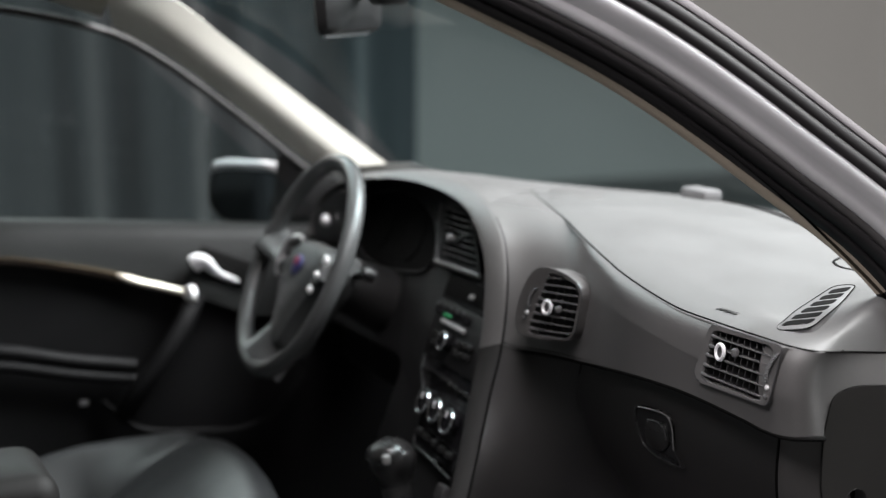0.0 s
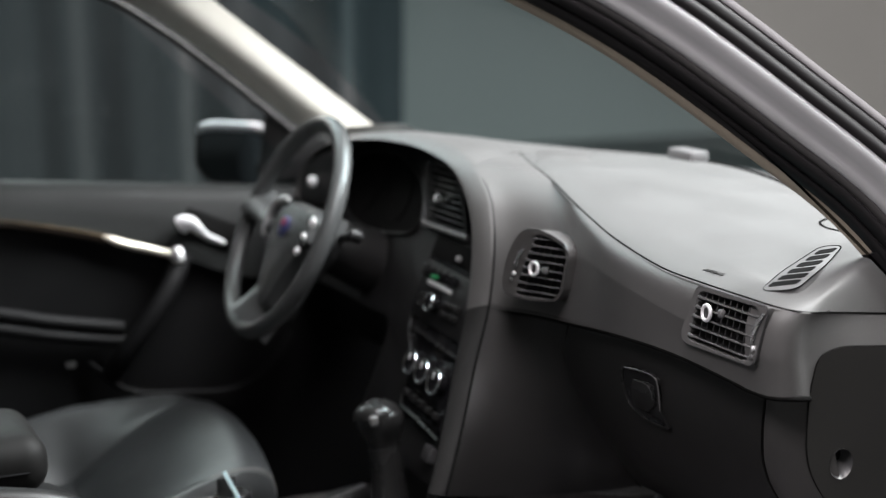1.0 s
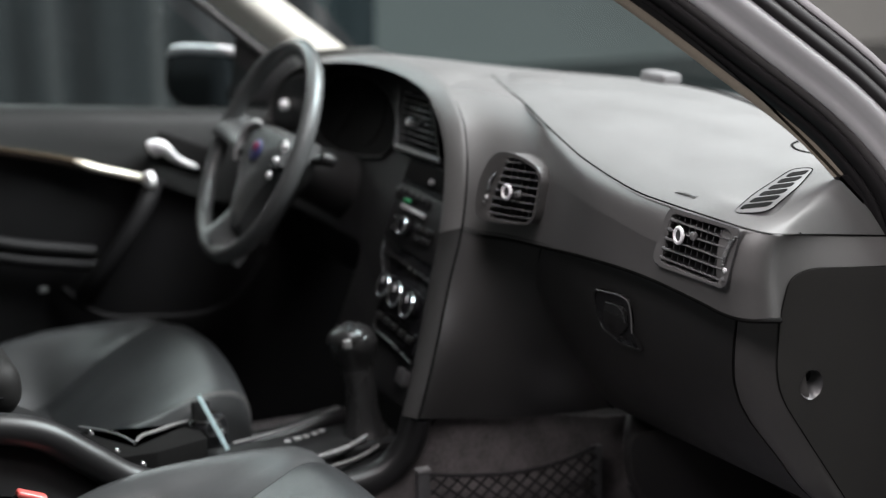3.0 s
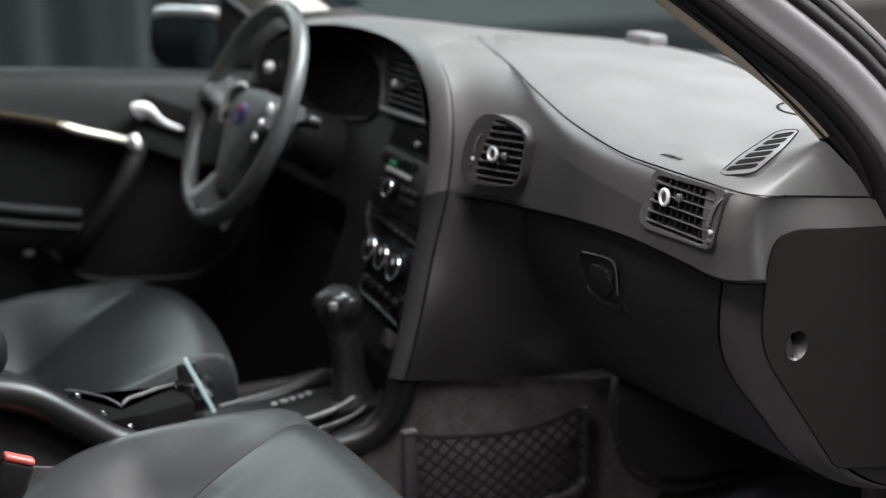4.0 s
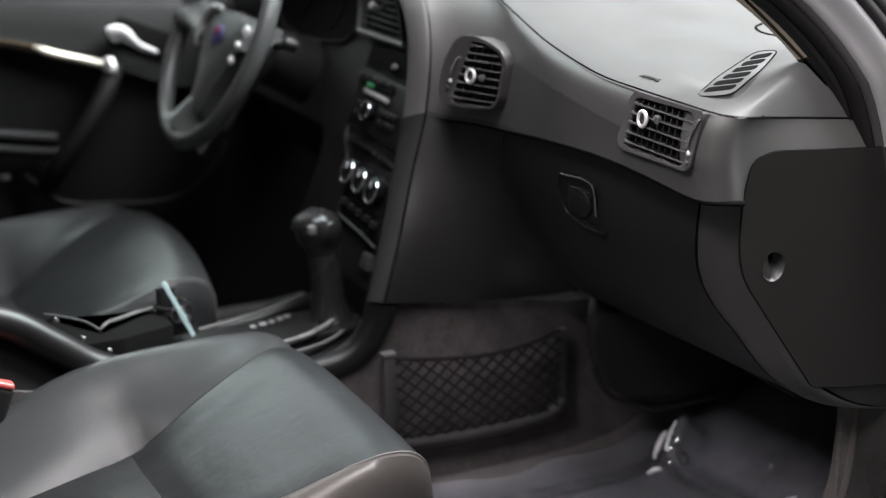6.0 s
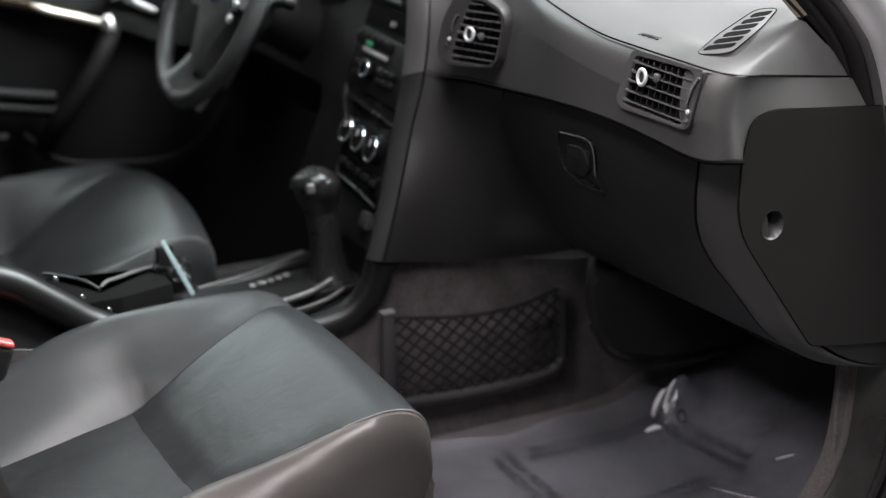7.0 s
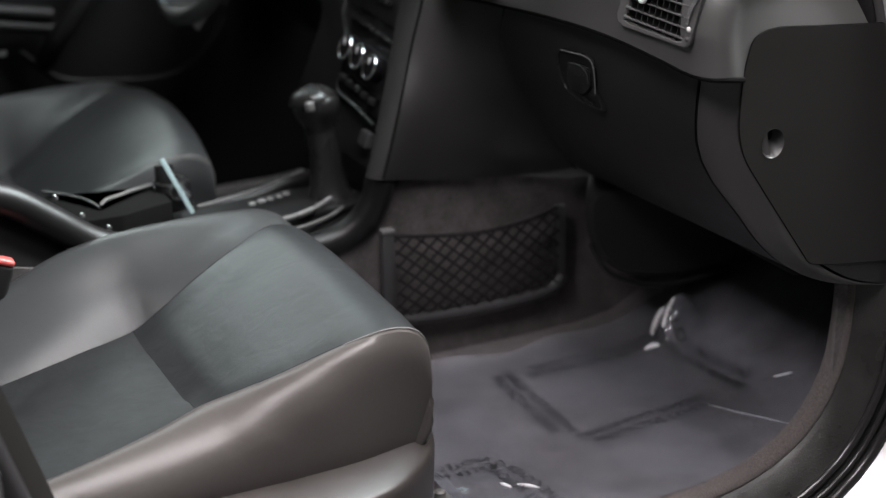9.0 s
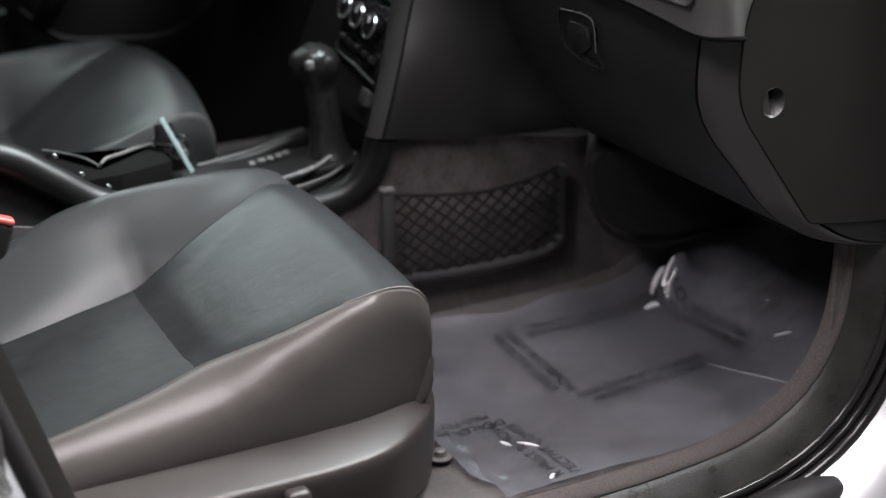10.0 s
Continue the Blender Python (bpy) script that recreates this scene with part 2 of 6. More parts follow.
def box(size, at=(0, 0, 0), bevel=0.003, seg=2, bm=None, turn=None):
    own = bmesh.new()
    bmesh.ops.create_cube(own, size=1)
    bmesh.ops.scale(own, vec=size, verts=own.verts)
    if bevel:
        bmesh.ops.bevel(own, geom=own.edges[:], offset=min(bevel, min(size) * 0.45), segments=seg, profile=0.5, affect="EDGES")
    bmesh.ops.transform(own, matrix=Matrix.Translation(at) @ (turn.to_4x4() if turn else Matrix()), verts=own.verts)
    return join(bm, own)


def join(bm, own):
    if bm is None:
        return own
    me = bpy.data.meshes.new("tmp")
    own.to_mesh(me)
    bm.from_mesh(me)
    bpy.data.meshes.remove(me)
    own.free()
    return bm


def plate(outline, depth, bevel=0.002, seg=2, bm=None):
    """A plate with a given outline in x and z, from y = 0 back to y = depth, with its front edge rounded."""
    own = bmesh.new()
    f = own.faces.new([own.verts.new((x, 0, z)) for x, z in outline])
    f.normal_update()
    if f.normal.y > 0:
        f.normal_flip()
    back = bmesh.ops.extrude_face_region(own, geom=[f])
    for v in [g for g in back["geom"] if isinstance(g, bmesh.types.BMVert)]:
        v.co.y += depth
    own.normal_update()
    bmesh.ops.recalc_face_normals(own, faces=own.faces)
    if bevel:
        edge = [e for e in own.edges if all(abs(v.co.y) < 1e-6 for v in e.verts)]
        bmesh.ops.bevel(own, geom=edge, offset=bevel, segments=seg, profile=0.5, affect="EDGES")
    return join(bm, own)


def round_outline(pts, r=0.01, n=5):
    """A polygon in two axes with its corners rounded."""
    out = []
    for i, p in enumerate(pts):
        p, a, b = V((*p, 0)), V((*pts[i - 1], 0)), V((*pts[(i + 1) % len(pts)], 0))
        ra = min(r, (a - p).length * 0.45, (b - p).length * 0.45)
        s, e = p + (a - p).normalized() * ra, p + (b - p).normalized() * ra
        for k in range(n + 1):
            t = k / n
            q = s * (1 - t) ** 2 + p * 2 * t * (1 - t) + e * t * t
            out.append((q.x, q.y))
    return out


def fan(outline, cx, cz, n=56):
    """The outline as n points at even angles about a centre inside it."""
    out = []
    for k in range(n):
        a = math.tau * (k + 0.5) / n
        dx, dz, far = math.cos(a), math.sin(a), 0.0
        for (px, pz), (qx, qz) in zip(outline, outline[1:] + outline[:1]):
            ex, ez = qx - px, qz - pz
            den = dx * ez - dz * ex
            if abs(den) > 1e-12:
                t = ((px - cx) * ez - (pz - cz) * ex) / den
                s = ((px - cx) * dz - (pz - cz) * dx) / den
                if t > 0 and -1e-6 <= s <= 1 + 1e-6:
                    far = max(far, t)
        out.append((cx + dx * far, cz + dz * far))
    return out


def collar(outer, inner, y0, y1, bm=None, lip=0.002):
    """A frame between two outlines, its front at y0, its inside wall going back to y1."""
    cx, cz = [(min(v) + max(v)) / 2 for v in zip(*inner)]
    outer, inner = fan(outer, cx, cz), fan(inner, cx, cz)
    rows = [[V((x, y1, z)) for x, z in outer], [V((x, y0 + lip, z)) for x, z in outer],
            [V((x * 0.985 + ix * 0.015, y0, z * 0.985 + iz * 0.015)) for (x, z), (ix, iz) in zip(outer, inner)],
            [V((x * 0.2 + ix * 0.8, y0, z * 0.2 + iz * 0.8)) for (x, z), (ix, iz) in zip(outer, inner)],
            [V((x, y0 + lip, z)) for x, z in inner], [V((x, y1, z)) for x, z in inner]]
    return sheet(rows, True, bm)


def lathe(profile, sides=24, bm=None):
    """A turned body about the local y axis: profile is (radius, y)."""
    rows = [[V((r * math.cos(a), y, r * math.sin(a))) for a in [math.tau * k / sides for k in range(sides)]] for r, y in profile]
    return weld(sheet(rows, True, bm, cap=True))


def axes(at, right, up):
    """A pose with local x along right, z along up and y into the surface."""
    x = V(right).normalized()
    z = V(up)
    z = (z - x * z.dot(x)).normalized()
    y = z.cross(x)
    return Matrix(((x.x, y.x, z.x, at[0]), (x.y, y.y, z.y, at[1]), (x.z, y.z, z.z, at[2]), (0, 0, 0, 1)))


def thing(name, at, label, category, group="", kind=""):
    ob = new(name)
    ob.empty_display_size = 0.05
    ob.matrix_basis = WORLD[ob] = Matrix.Translation(at)
    return tagged(ob, label, category, group, kind)


def thicken(bm, depth):
    """Gives a sheet a back at the given depth, with a crisp rim."""
    bm.normal_update()
    front, rim = list(bm.faces), [e for e in bm.edges if e.is_boundary]
    rim = [(e.verts, e.link_loops[0]) for e in rim]
    rim = [(l.vert, l.link_loop_next.vert) for _, l in rim]
    back = {v: bm.verts.new(v.co - v.normal * depth) for v in list(bm.verts)}
    for f in front:
        bm.faces.new([back[v] for v in reversed(f.verts)])
    for a, b in rim:
        bm.faces.new((b, a, back[a], back[b]))
    bm.normal_update()


def part(name, bm, material, parent=None, label="", m=None, smooth=True, thick=0.0, toward=None, sharp=40):
    """Links a bmesh as one mesh object under a thing or a part; m: its pose in the place."""
    if thick and toward is None:
        bmesh.ops.recalc_face_normals(bm, faces=bm.faces)
    if toward is not None:
        bm.normal_update()
        total = sum((f.normal.dot(V(toward)) * f.calc_area() for f in bm.faces), 0.0)
        if total < 0:
            bmesh.ops.reverse_faces(bm, faces=bm.faces)
    elif not thick:
        bmesh.ops.recalc_face_normals(bm, faces=bm.faces)
    if thick:
        thicken(bm, thick)
    me = bpy.data.meshes.new(name)
    bm.to_mesh(me)
    bm.free()
    if smooth:
        me.shade_smooth()
        me.set_sharp_from_angle(angle=radians(sharp))
    me.materials.append(material)
    ob = new(name, me)
    m = m or Matrix()
    WORLD[ob] = m
    ob.matrix_basis = m
    if parent:
        ob.parent = parent
        ob.matrix_parent_inverse = WORLD[parent].inverted()
    if label:
        ob["label"] = label
    return ob


def letters(text, size, depth=0.0004):
    cu = bpy.data.curves.new("letters", "FONT")
    cu.body, cu.size, cu.extrude, cu.align_x, cu.align_y = text, size, depth, "CENTER", "CENTER"
    ob = bpy.data.objects.new("letters", cu)
    scene.collection.objects.link(ob)
    dg = bpy.context.evaluated_depsgraph_get()
    me = bpy.data.meshes.new_from_object(ob.evaluated_get(dg))
    bm = bmesh.new()
    bm.from_mesh(me)
    bpy.data.objects.remove(ob)
    bpy.data.curves.remove(cu)
    bpy.data.meshes.remove(me)
    return bm


# ---- the studio ----
def slab(name, size, at, material, label, category):
    ob = part(name, box(size, at, bevel=0), material, smooth=False)
    return tagged(ob, label, category, kind="structure")


slab("floor", (16, 16, 0.1), (0, 0, -0.05), CONCRETE, "smooth grey concrete studio floor", "floor")
slab("ceiling", (16, 16, 0.1), (0, 0, 4.05), WALLPAINT, "plain grey studio ceiling", "ceiling")
slab("wall_front", (16, 0.1, 4), (0, 7.95, 2.0), WALLPAINT, "plain warm grey studio wall", "wall")
slab("wall_back", (16, 0.1, 4), (0, -7.95, 2.0), WALLPAINT, "plain warm grey studio wall", "wall")
slab("wall_left", (0.1, 15.8, 4), (-7.95, 0, 2.0), WALLPAINT, "plain warm grey studio wall", "wall")
slab("wall_right", (0.1, 15.8, 4), (7.95, 0, 2.0), WALLPAINT, "plain warm grey studio wall", "wall")


def studio_curtain():
    """A pleated curtain that hangs from ceiling to floor on the driver's side."""
    root = thing("curtain", (-4.2, -1.6, 0), "dark grey pleated cloth curtain hanging behind the car", "curtain")
    rng = random.Random(4)
    phases = [rng.uniform(0, 6.28) for _ in range(6)]
    path = []
    for i in range(261):
        y = -5.4 + 7.2 * i / 260
        d = 0.05 * math.sin(y * 17 + phases[0]) + 0.04 * math.sin(y * 9.3 + phases[1]) + 0.03 * math.sin(y * 29 + phases[2]) + 0.06 * math.sin(y * 3.1 + phases[3])
        path.append((y, d))
    rows = [[V((-4.2 + d * (0.6 + 0.5 * (1 - z / 4)) + 0.02 * math.sin(3 * z + y * 2), y, z)) for y, d in path] for z in (0.0, 0.5, 1.0, 1.5, 2.0, 2.5, 3.0, 3.5, 3.98)]
    part("cloth", sheet(rows), CURTAIN, root, toward=(1, 0, 0), thick=0.004)
    part("rail", tube([(-4.2, -5.5, 3.99), (-4.2, 1.9, 3.99)], 0.02), BLACK, root)


studio_curtain()

# ---- the body of the car ----
OPENING = [(-0.70, 1.405), (-0.45, 1.395), (-0.30, 1.388), (-0.148, 1.318), (0.052, 1.216), (0.224, 1.092), (0.330, 1.005), (0.385, 0.930), (0.415, 0.840),
           (0.430, 0.700), (0.437, 0.560), (0.436, 0.480), (0.425, 0.415), (0.385, 0.350), (0.310, 0.307), (0.180, 0.288), (0.0, 0.283),
           (-0.30, 0.283), (-0.43, 0.290), (-0.495, 0.325), (-0.530, 0.40), (-0.560, 0.50), (-0.602, 0.64), (-0.645, 0.80), (-0.69, 1.05), (-0.76, 1.30)]
EDGE = spline([(0, y, z) for y, z in OPENING], 150)


def edge_offset(i, x, d):
    """A point on the door opening's edge, moved out by d in its plane, at x."""
    a, b = EDGE[max(i - 2, 0)], EDGE[min(i + 2, len(EDGE) - 1)]
    t = (b - a).normalized()
    n = V((0, -t.z, t.y))
    p = EDGE[i] + n * d
    lean = max(0.0, p.z - 0.95) * 0.33
    return V((x - lean, p.y, p.z))


def band(section, first=0, last=149):
    """A strip along the door opening; section: (x, out) pairs."""
    return sheet([[edge_offset(i, x, d) for x, d in section] for i in range(first, last + 1)])


def rounded(x0, d0, x1, d1, bulge, n=7):
    """A bowed cross-section between two edges of a strip."""
    out = []
    for k in range(n):
        t = k / (n - 1)
        h = math.sin(math.pi * t) ** 0.6 * bulge
        out.append((x0 + (x1 - x0) * t + h, d0 + (d1 - d0) * t - h * 0.3))
    return out


REAR = min(range(75, 150), key=lambda i: (EDGE[i] - V((0, -0.43, 0.29))).length)
LOW = min(range(150), key=lambda i: abs(EDGE[i].z - 0.93) + (0 if i < 75 else 9))
FOOT = min(range(150), key=lambda i: abs(EDGE[i].z - 0.978) + (0 if i < 75 else 9))


def car_body():
    root = thing("car_body", (0, 0, 0), "silver saloon car body with its front door opening bare", "car")
    part("pillar_trim", band(rounded(0.690, -0.004, 0.703, 0.0045, 0.002), 0, FOOT), BEIGE, root, "beige fabric-covered windscreen pillar trim", thick=0.004, toward=(1, 0, 0))
    part("seal_foot", band(rounded(0.690, -0.004, 0.7125, 0.0095, 0.004), FOOT, LOW), RUBBER, root, "black rubber foot of the pillar trim", thick=0.004, toward=(1, 0, 0))
    part("carpet_binding", band(rounded(0.690, 0.000, 0.710, 0.018, 0.008, 11), LOW, 112), TRIMCARPET, root, "grey felt-covered carpet edge along the sill", thick=0.004, toward=(1, 0, 0))
    part("inner_seal", band(rounded(0.701, 0.0035, 0.716, 0.0145, 0.006), 0, LOW + 6), RUBBER, root, "black rubber door seal", thick=0.003, toward=(1, 0, 0))
    part("seal_bulb", band(rounded(0.714, 0.0135, 0.731, 0.0265, 0.008), 0, LOW + 6), RUBBER, root, "rounded black seal bulb", thick=0.003, toward=(1, 0, 0))
    part("seal_lip", band(rounded(0.729, 0.0255, 0.7385, 0.0350, 0.003), 0, LOW + 6), RUBBERGREY, root, "dark grey seal lip", thick=0.003, toward=(1, 0, 0))
    part("pillar_panel", band([(0.7385, 0.0340), (0.7425, 0.0355), (0.7450, 0.0385), (0.7460, 0.0430), (0.7470, 0.0480), (0.7520, 0.0530), (0.7575, 0.0585), (0.7610, 0.0650), (0.7615, 0.0710), (0.7590, 0.0755)], 0, LOW + 3), PAINT, root, "silver painted pillar", thick=0.003, toward=(1, 0, 0))
    part("outer_seal", band(rounded(0.7590, 0.0735, 0.7630, 0.0900, 0.005), 0, LOW + 3), RUBBER, root, "black windscreen edge rubber", thick=0.003, toward=(1, 0, 0))
    part("gutter", band(rounded(0.7610, 0.0890, 0.7640, 0.1055, 0.004), 0, LOW + 3), RUBBER, root, "black channel beside the windscreen", thick=0.003, toward=(1, 0, 0))
    part("outer_moulding", band(rounded(0.7640, 0.1045, 0.7600, 0.1170, 0.004), 0, LOW + 3), MOULDING, root, "grey windscreen moulding", thick=0.003, toward=(1, 0, 0))
    # sill: a wide plate, three seals, then the painted rocker
    part("sill_plate", band([(0.704, 0.012), (0.710, 0.0155), (0.718, 0.022), (0.728, 0.033), (0.738, 0.044), (0.743, 0.052)], LOW + 2, REAR + 2), SILLPLASTIC, root, "dark grey plastic sill plate", thick=0.003, toward=(1, 0, 0))
    for x, d, r in ((0.748, 0.052, 0.0065), (0.757, 0.063, 0.0045), (0.766, 0.072, 0.007)):
        part("sill_seal", tube([edge_offset(k, x, d) for k in range(LOW + 2, REAR + 3)], r, 10), SEALRUBBER, root, "black sill rubber")
    part("sill_ledge", band([(0.744, 0.054), (0.760, 0.070), (0.775, 0.082)], LOW + 2, REAR + 2), BLACK, root, thick=0.003, toward=(1, 0, 0))
    part("rocker_panel", band([(0.772, 0.076), (0.785, 0.082), (0.805, 0.090), (0.825, 0.104), (0.840, 0.128), (0.846, 0.17), (0.846, 0.24)], LOW + 4, REAR + 4), PAINT, root, "silver painted rocker panel", thick=0.003, toward=(1, 0, 0))
    part("rocker_rubber", tube(spline([(0.795, 0.385, 0.250), (0.800, 0.36, 0.247), (0.806, 0.25, 0.232), (0.808, 0.12, 0.215), (0.808, -0.2, 0.205), (0.806, -0.5, 0.205)], 30), [0.012, 0.026, 0.032] + [0.034] * 27, 12), RUBBER, root, "black rubber strip under the sill")
    # middle pillar behind the seat: felt trim, a seal, painted metal and a striker
    part("middle_pillar_trim", band(rounded(0.672, -0.006, 0.738, 0.022, 0.006), REAR - 1, 149), FELT, root, "dark felt trim of the middle pillar", thick=0.004, toward=(1, 0, 0))
    part("middle_pillar_seal", tube([edge_offset(k, 0.750, 0.030) for k in range(REAR, 150)], 0.014, 10), RUBBER, root, "black rubber pillar seal")
    part("middle_pillar_panel", band([(0.752, 0.036), (0.768, 0.042), (0.776, 0.052), (0.778, 0.09), (0.778, 0.20)], REAR + 2, 149), PAINT, root, "silver painted middle pillar", thick=0.003, toward=(1, 0, 0))
    striker = part("striker", plate(round_outline([(-0.018, -0.035), (0.018, -0.035), (0.018, 0.035), (-0.018, 0.035)], 0.008), 0.006, 0.002), RUBBERGREY, root, "door striker on the pillar", axes((0.784, -0.632, 0.54), (0, 1, 0), (0, -0.3, 1)))
    part("striker_bar", tube(spline([(0.784, -0.640, 0.565), (0.806, -0.632, 0.556), (0.806, -0.620, 0.520), (0.784, -0.620, 0.512)], 16), 0.006, 10), CHROME, striker, "chrome striker bar")
    # far side: pillar trim, roof and belt
    upper, lower = [(-0.725, 0.325, 0.978), (-0.665, 0.150, 1.105), (-0.605, -0.03, 1.235), (-0.565, -0.14, 1.312), (-0.545, -0.24, 1.36)], \
                   [(-0.745, 0.1750, 0.9860), (-0.722, 0.0969, 1.0449), (-0.690, -0.0168, 1.133), (-0.662, -0.1239, 1.2093), (-0.640, -0.2253, 1.2645)]
    mid = [(V(a) * 0.40 + V(b) * 0.60 + V((0.030, -0.015, 0.004))) for a, b in zip(upper, lower)]
    lo, mi, up = spline(lower, 30), spline(mid, 30), spline(upper, 30)
    rows = [[a, *spline([a, b, c], 11)[1:-1], c] for a, b, c in zip(lo, mi, up)]
    part("far_pillar_trim", sheet(rows), PALE, root, "pale cloth-covered windscreen pillar", thick=0.006, toward=(1, -1, 0))
    roof_rows = []
    for k in range(16):
        y = -0.10 - 1.7 * k / 15
        roof_rows.append([V((x, y - 0.10 * abs(x / 0.6) ** 2, 1.395 + 0.02 * math.sin(math.pi * k / 15) - 0.075 * abs(x / 0.6) ** 2.6)) for x in np.linspace(-0.6, 0.6, 25)])
    part("headliner", sheet(roof_rows), HEADLINER, root, "pale grey fabric roof lining", thick=0.02, toward=(0, 0, -1))
    part("roof_panel", sheet([[p + V((0, 0, 0.03)) for p in row] for row in roof_rows]), PAINT, root, "silver painted roof", thick=0.006, toward=(0, 0, 1))
    part("far_roof_rail", tube(spline([(-0.625, -0.24, 1.310), (-0.63, -0.45, 1.375), (-0.63, -0.9, 1.405), (-0.62, -1.5, 1.39)], 30), 0.030, 14), HEADLINER, root, "pale roof rail trim above the far door")
    part("far_door_seal", tube(spline([(-0.76, 0.168, 0.975), (-0.738, 0.094, 1.034), (-0.704, -0.020, 1.122), (-0.676, -0.128, 1.199), (-0.654, -0.231, 1.255), (-0.66, -0.5, 1.31), (-0.66, -1.0, 1.335)], 40), 0.007), RUBBERGREY, root)
    part("floor_pan", box((1.37, 2.6, 0.03), (0, -0.35, 0.258), 0.004), BLACK, root)
    outer = [[V((x, y, z)) for y in np.linspace(-1.9, 1.1, 9)] for x, z in ((-0.79, 0.85), (-0.85, 0.82), (-0.88, 0.72), (-0.88, 0.5), (-0.85, 0.28), (-0.70, 0.25))]
    part("far_body_side", sheet(outer), PAINT, root, thick=0.01, toward=(-1, 0, 0))
    part("firewall", box((1.46, 0.03, 0.62), (0, 0.82, 0.58), 0.004), BLACK, root)
    bonnet = [[V((x, y, z - 0.05 * (x / 0.8) ** 2)) for x in np.linspace(-0.8, 0.8, 17)] for y, z in ((0.72, 0.885), (0.95, 0.89), (1.3, 0.845), (1.6, 0.76), (1.72, 0.65))]
    part("bonnet", sheet(bonnet), PAINT, root, "silver bonnet beyond the windscreen", thick=0.01, toward=(0, 0, 1))
    cowl = [[V((x, 0.66 - 0.52 * x * x + d, z - 0.03 * (x / 0.72) ** 2)) for x in np.linspace(-0.685, 0.685, 31)] for d, z in ((-0.02, 0.955), (0.02, 0.958), (0.1, 0.95), (0.16, 0.945))]
    part("cowl", sheet(cowl), BLACK, root, "black plastic scuttle under the windscreen", thick=0.006, toward=(0, 0, 1))
    return root


def base_y(x):
    return 0.635 - 0.55 * x * x


def base_z(x):
    return 0.978 - 0.03 * (x / 0.72) ** 2


def windscreen():
    rows = []
    for k in range(13):
        t = k / 12
        row = []
        for j in range(29):
            s = -1 + 2 * j / 28
            xb, xt = 0.72 * s, 0.575 * s
            b = V((xb, base_y(xb) + 0.02, base_z(xb) - 0.004))
            h = V((xt, -0.03 - 0.10 * s * s, 1.375 - 0.05 * s * s))
            row.append(b.lerp(h, t) + V((0, 0.02, 0.03)) * math.sin(math.pi * t))
        rows.append(row)
    ob = part("windscreen", sheet(rows), WINDSCREEN, toward=(0, -1, -1))
    ob.visible_shadow = False
    tagged(ob, "slightly green-tinted curved windscreen glass above the dashboard", "windscreen", kind="structure")


car_body()
windscreen()


# ---- the dashboard ----
RIM = [(-0.72, 0.13, 0.84), (-0.70, 0.152, 0.925), (-0.60, 0.160, 0.978), (-0.42, 0.170, 1.006), (-0.313, 0.175, 1.013), (-0.213, 0.176, 1.0135), (-0.1153, 0.1735, 1.0065), (-0.0518, 0.1688, 0.9951), (-0.0114, 0.164, 0.9752), (0.0226, 0.1589, 0.9509),
       (0.0436, 0.1543, 0.9253), (0.0549, 0.1495, 0.8986), (0.0633, 0.1433, 0.8625), (0.0715, 0.1304, 0.8017), (0.0938, 0.1049, 0.742), (0.1270, 0.0719, 0.6691), (0.157, 0.040, 0.602), (0.1650, 0.0278, 0.5767)]
ARCH = [(-0.725, 0.15, 0.85), (-0.71, 0.168, 0.93), (-0.60, 0.188, 0.986), (-0.42, 0.202, 1.017), (-0.30, 0.207, 1.0245), (-0.20, 0.207, 1.0245), (-0.11, 0.203, 1.0185), (-0.0284, 0.1945, 1.0050), (0.0136, 0.1873, 0.989), (0.052, 0.1816, 0.9654),
        (0.0706, 0.1769, 0.9397), (0.0823, 0.1728, 0.9172), (0.0913, 0.1673, 0.8855), (0.0990, 0.1545, 0.8157), (0.116, 0.1259, 0.7444), (0.1462, 0.0931, 0.6717), (0.173, 0.061, 0.606), (0.1815, 0.0469, 0.5747)]
SEAMLINE = [(-0.1864, 0.345, 0.9985), (-0.06, 0.304, 0.9965), (0.0764, 0.268, 0.9908), (0.1804, 0.245, 0.9774), (0.265, 0.230, 0.9644), (0.3507, 0.2165, 0.9524), (0.49, 0.208, 0.936), (0.577, 0.207, 0.934), (0.690, 0.206, 0.934)]
WRAP = [(0.722, 0.2085, 0.933), (0.739, 0.219, 0.9305), (0.7435, 0.240, 0.927), (0.731, 0.282, 0.9205), (0.7205, 0.330, 0.9132), (0.715, 0.43, 0.9005)]

PADGRID = []


def pad_at(x, y):
    """The point of the top pad's surface over x, y, and its slope."""
    near = sorted(PADGRID, key=lambda p: (p.x - x) ** 2 + (p.y - y) ** 2)[:14]
    a = np.array([(p.x - x, p.y - y, 1.0) for p in near])
    s = np.linalg.lstsq(a, np.array([p.z for p in near]), rcond=None)[0]
    return V((x, y, s[2])), V((-s[0], -s[1], 1.0)).normalized()


def on_base(x, lift=0.0):
    return (x, base_y(x), base_z(x) + lift)


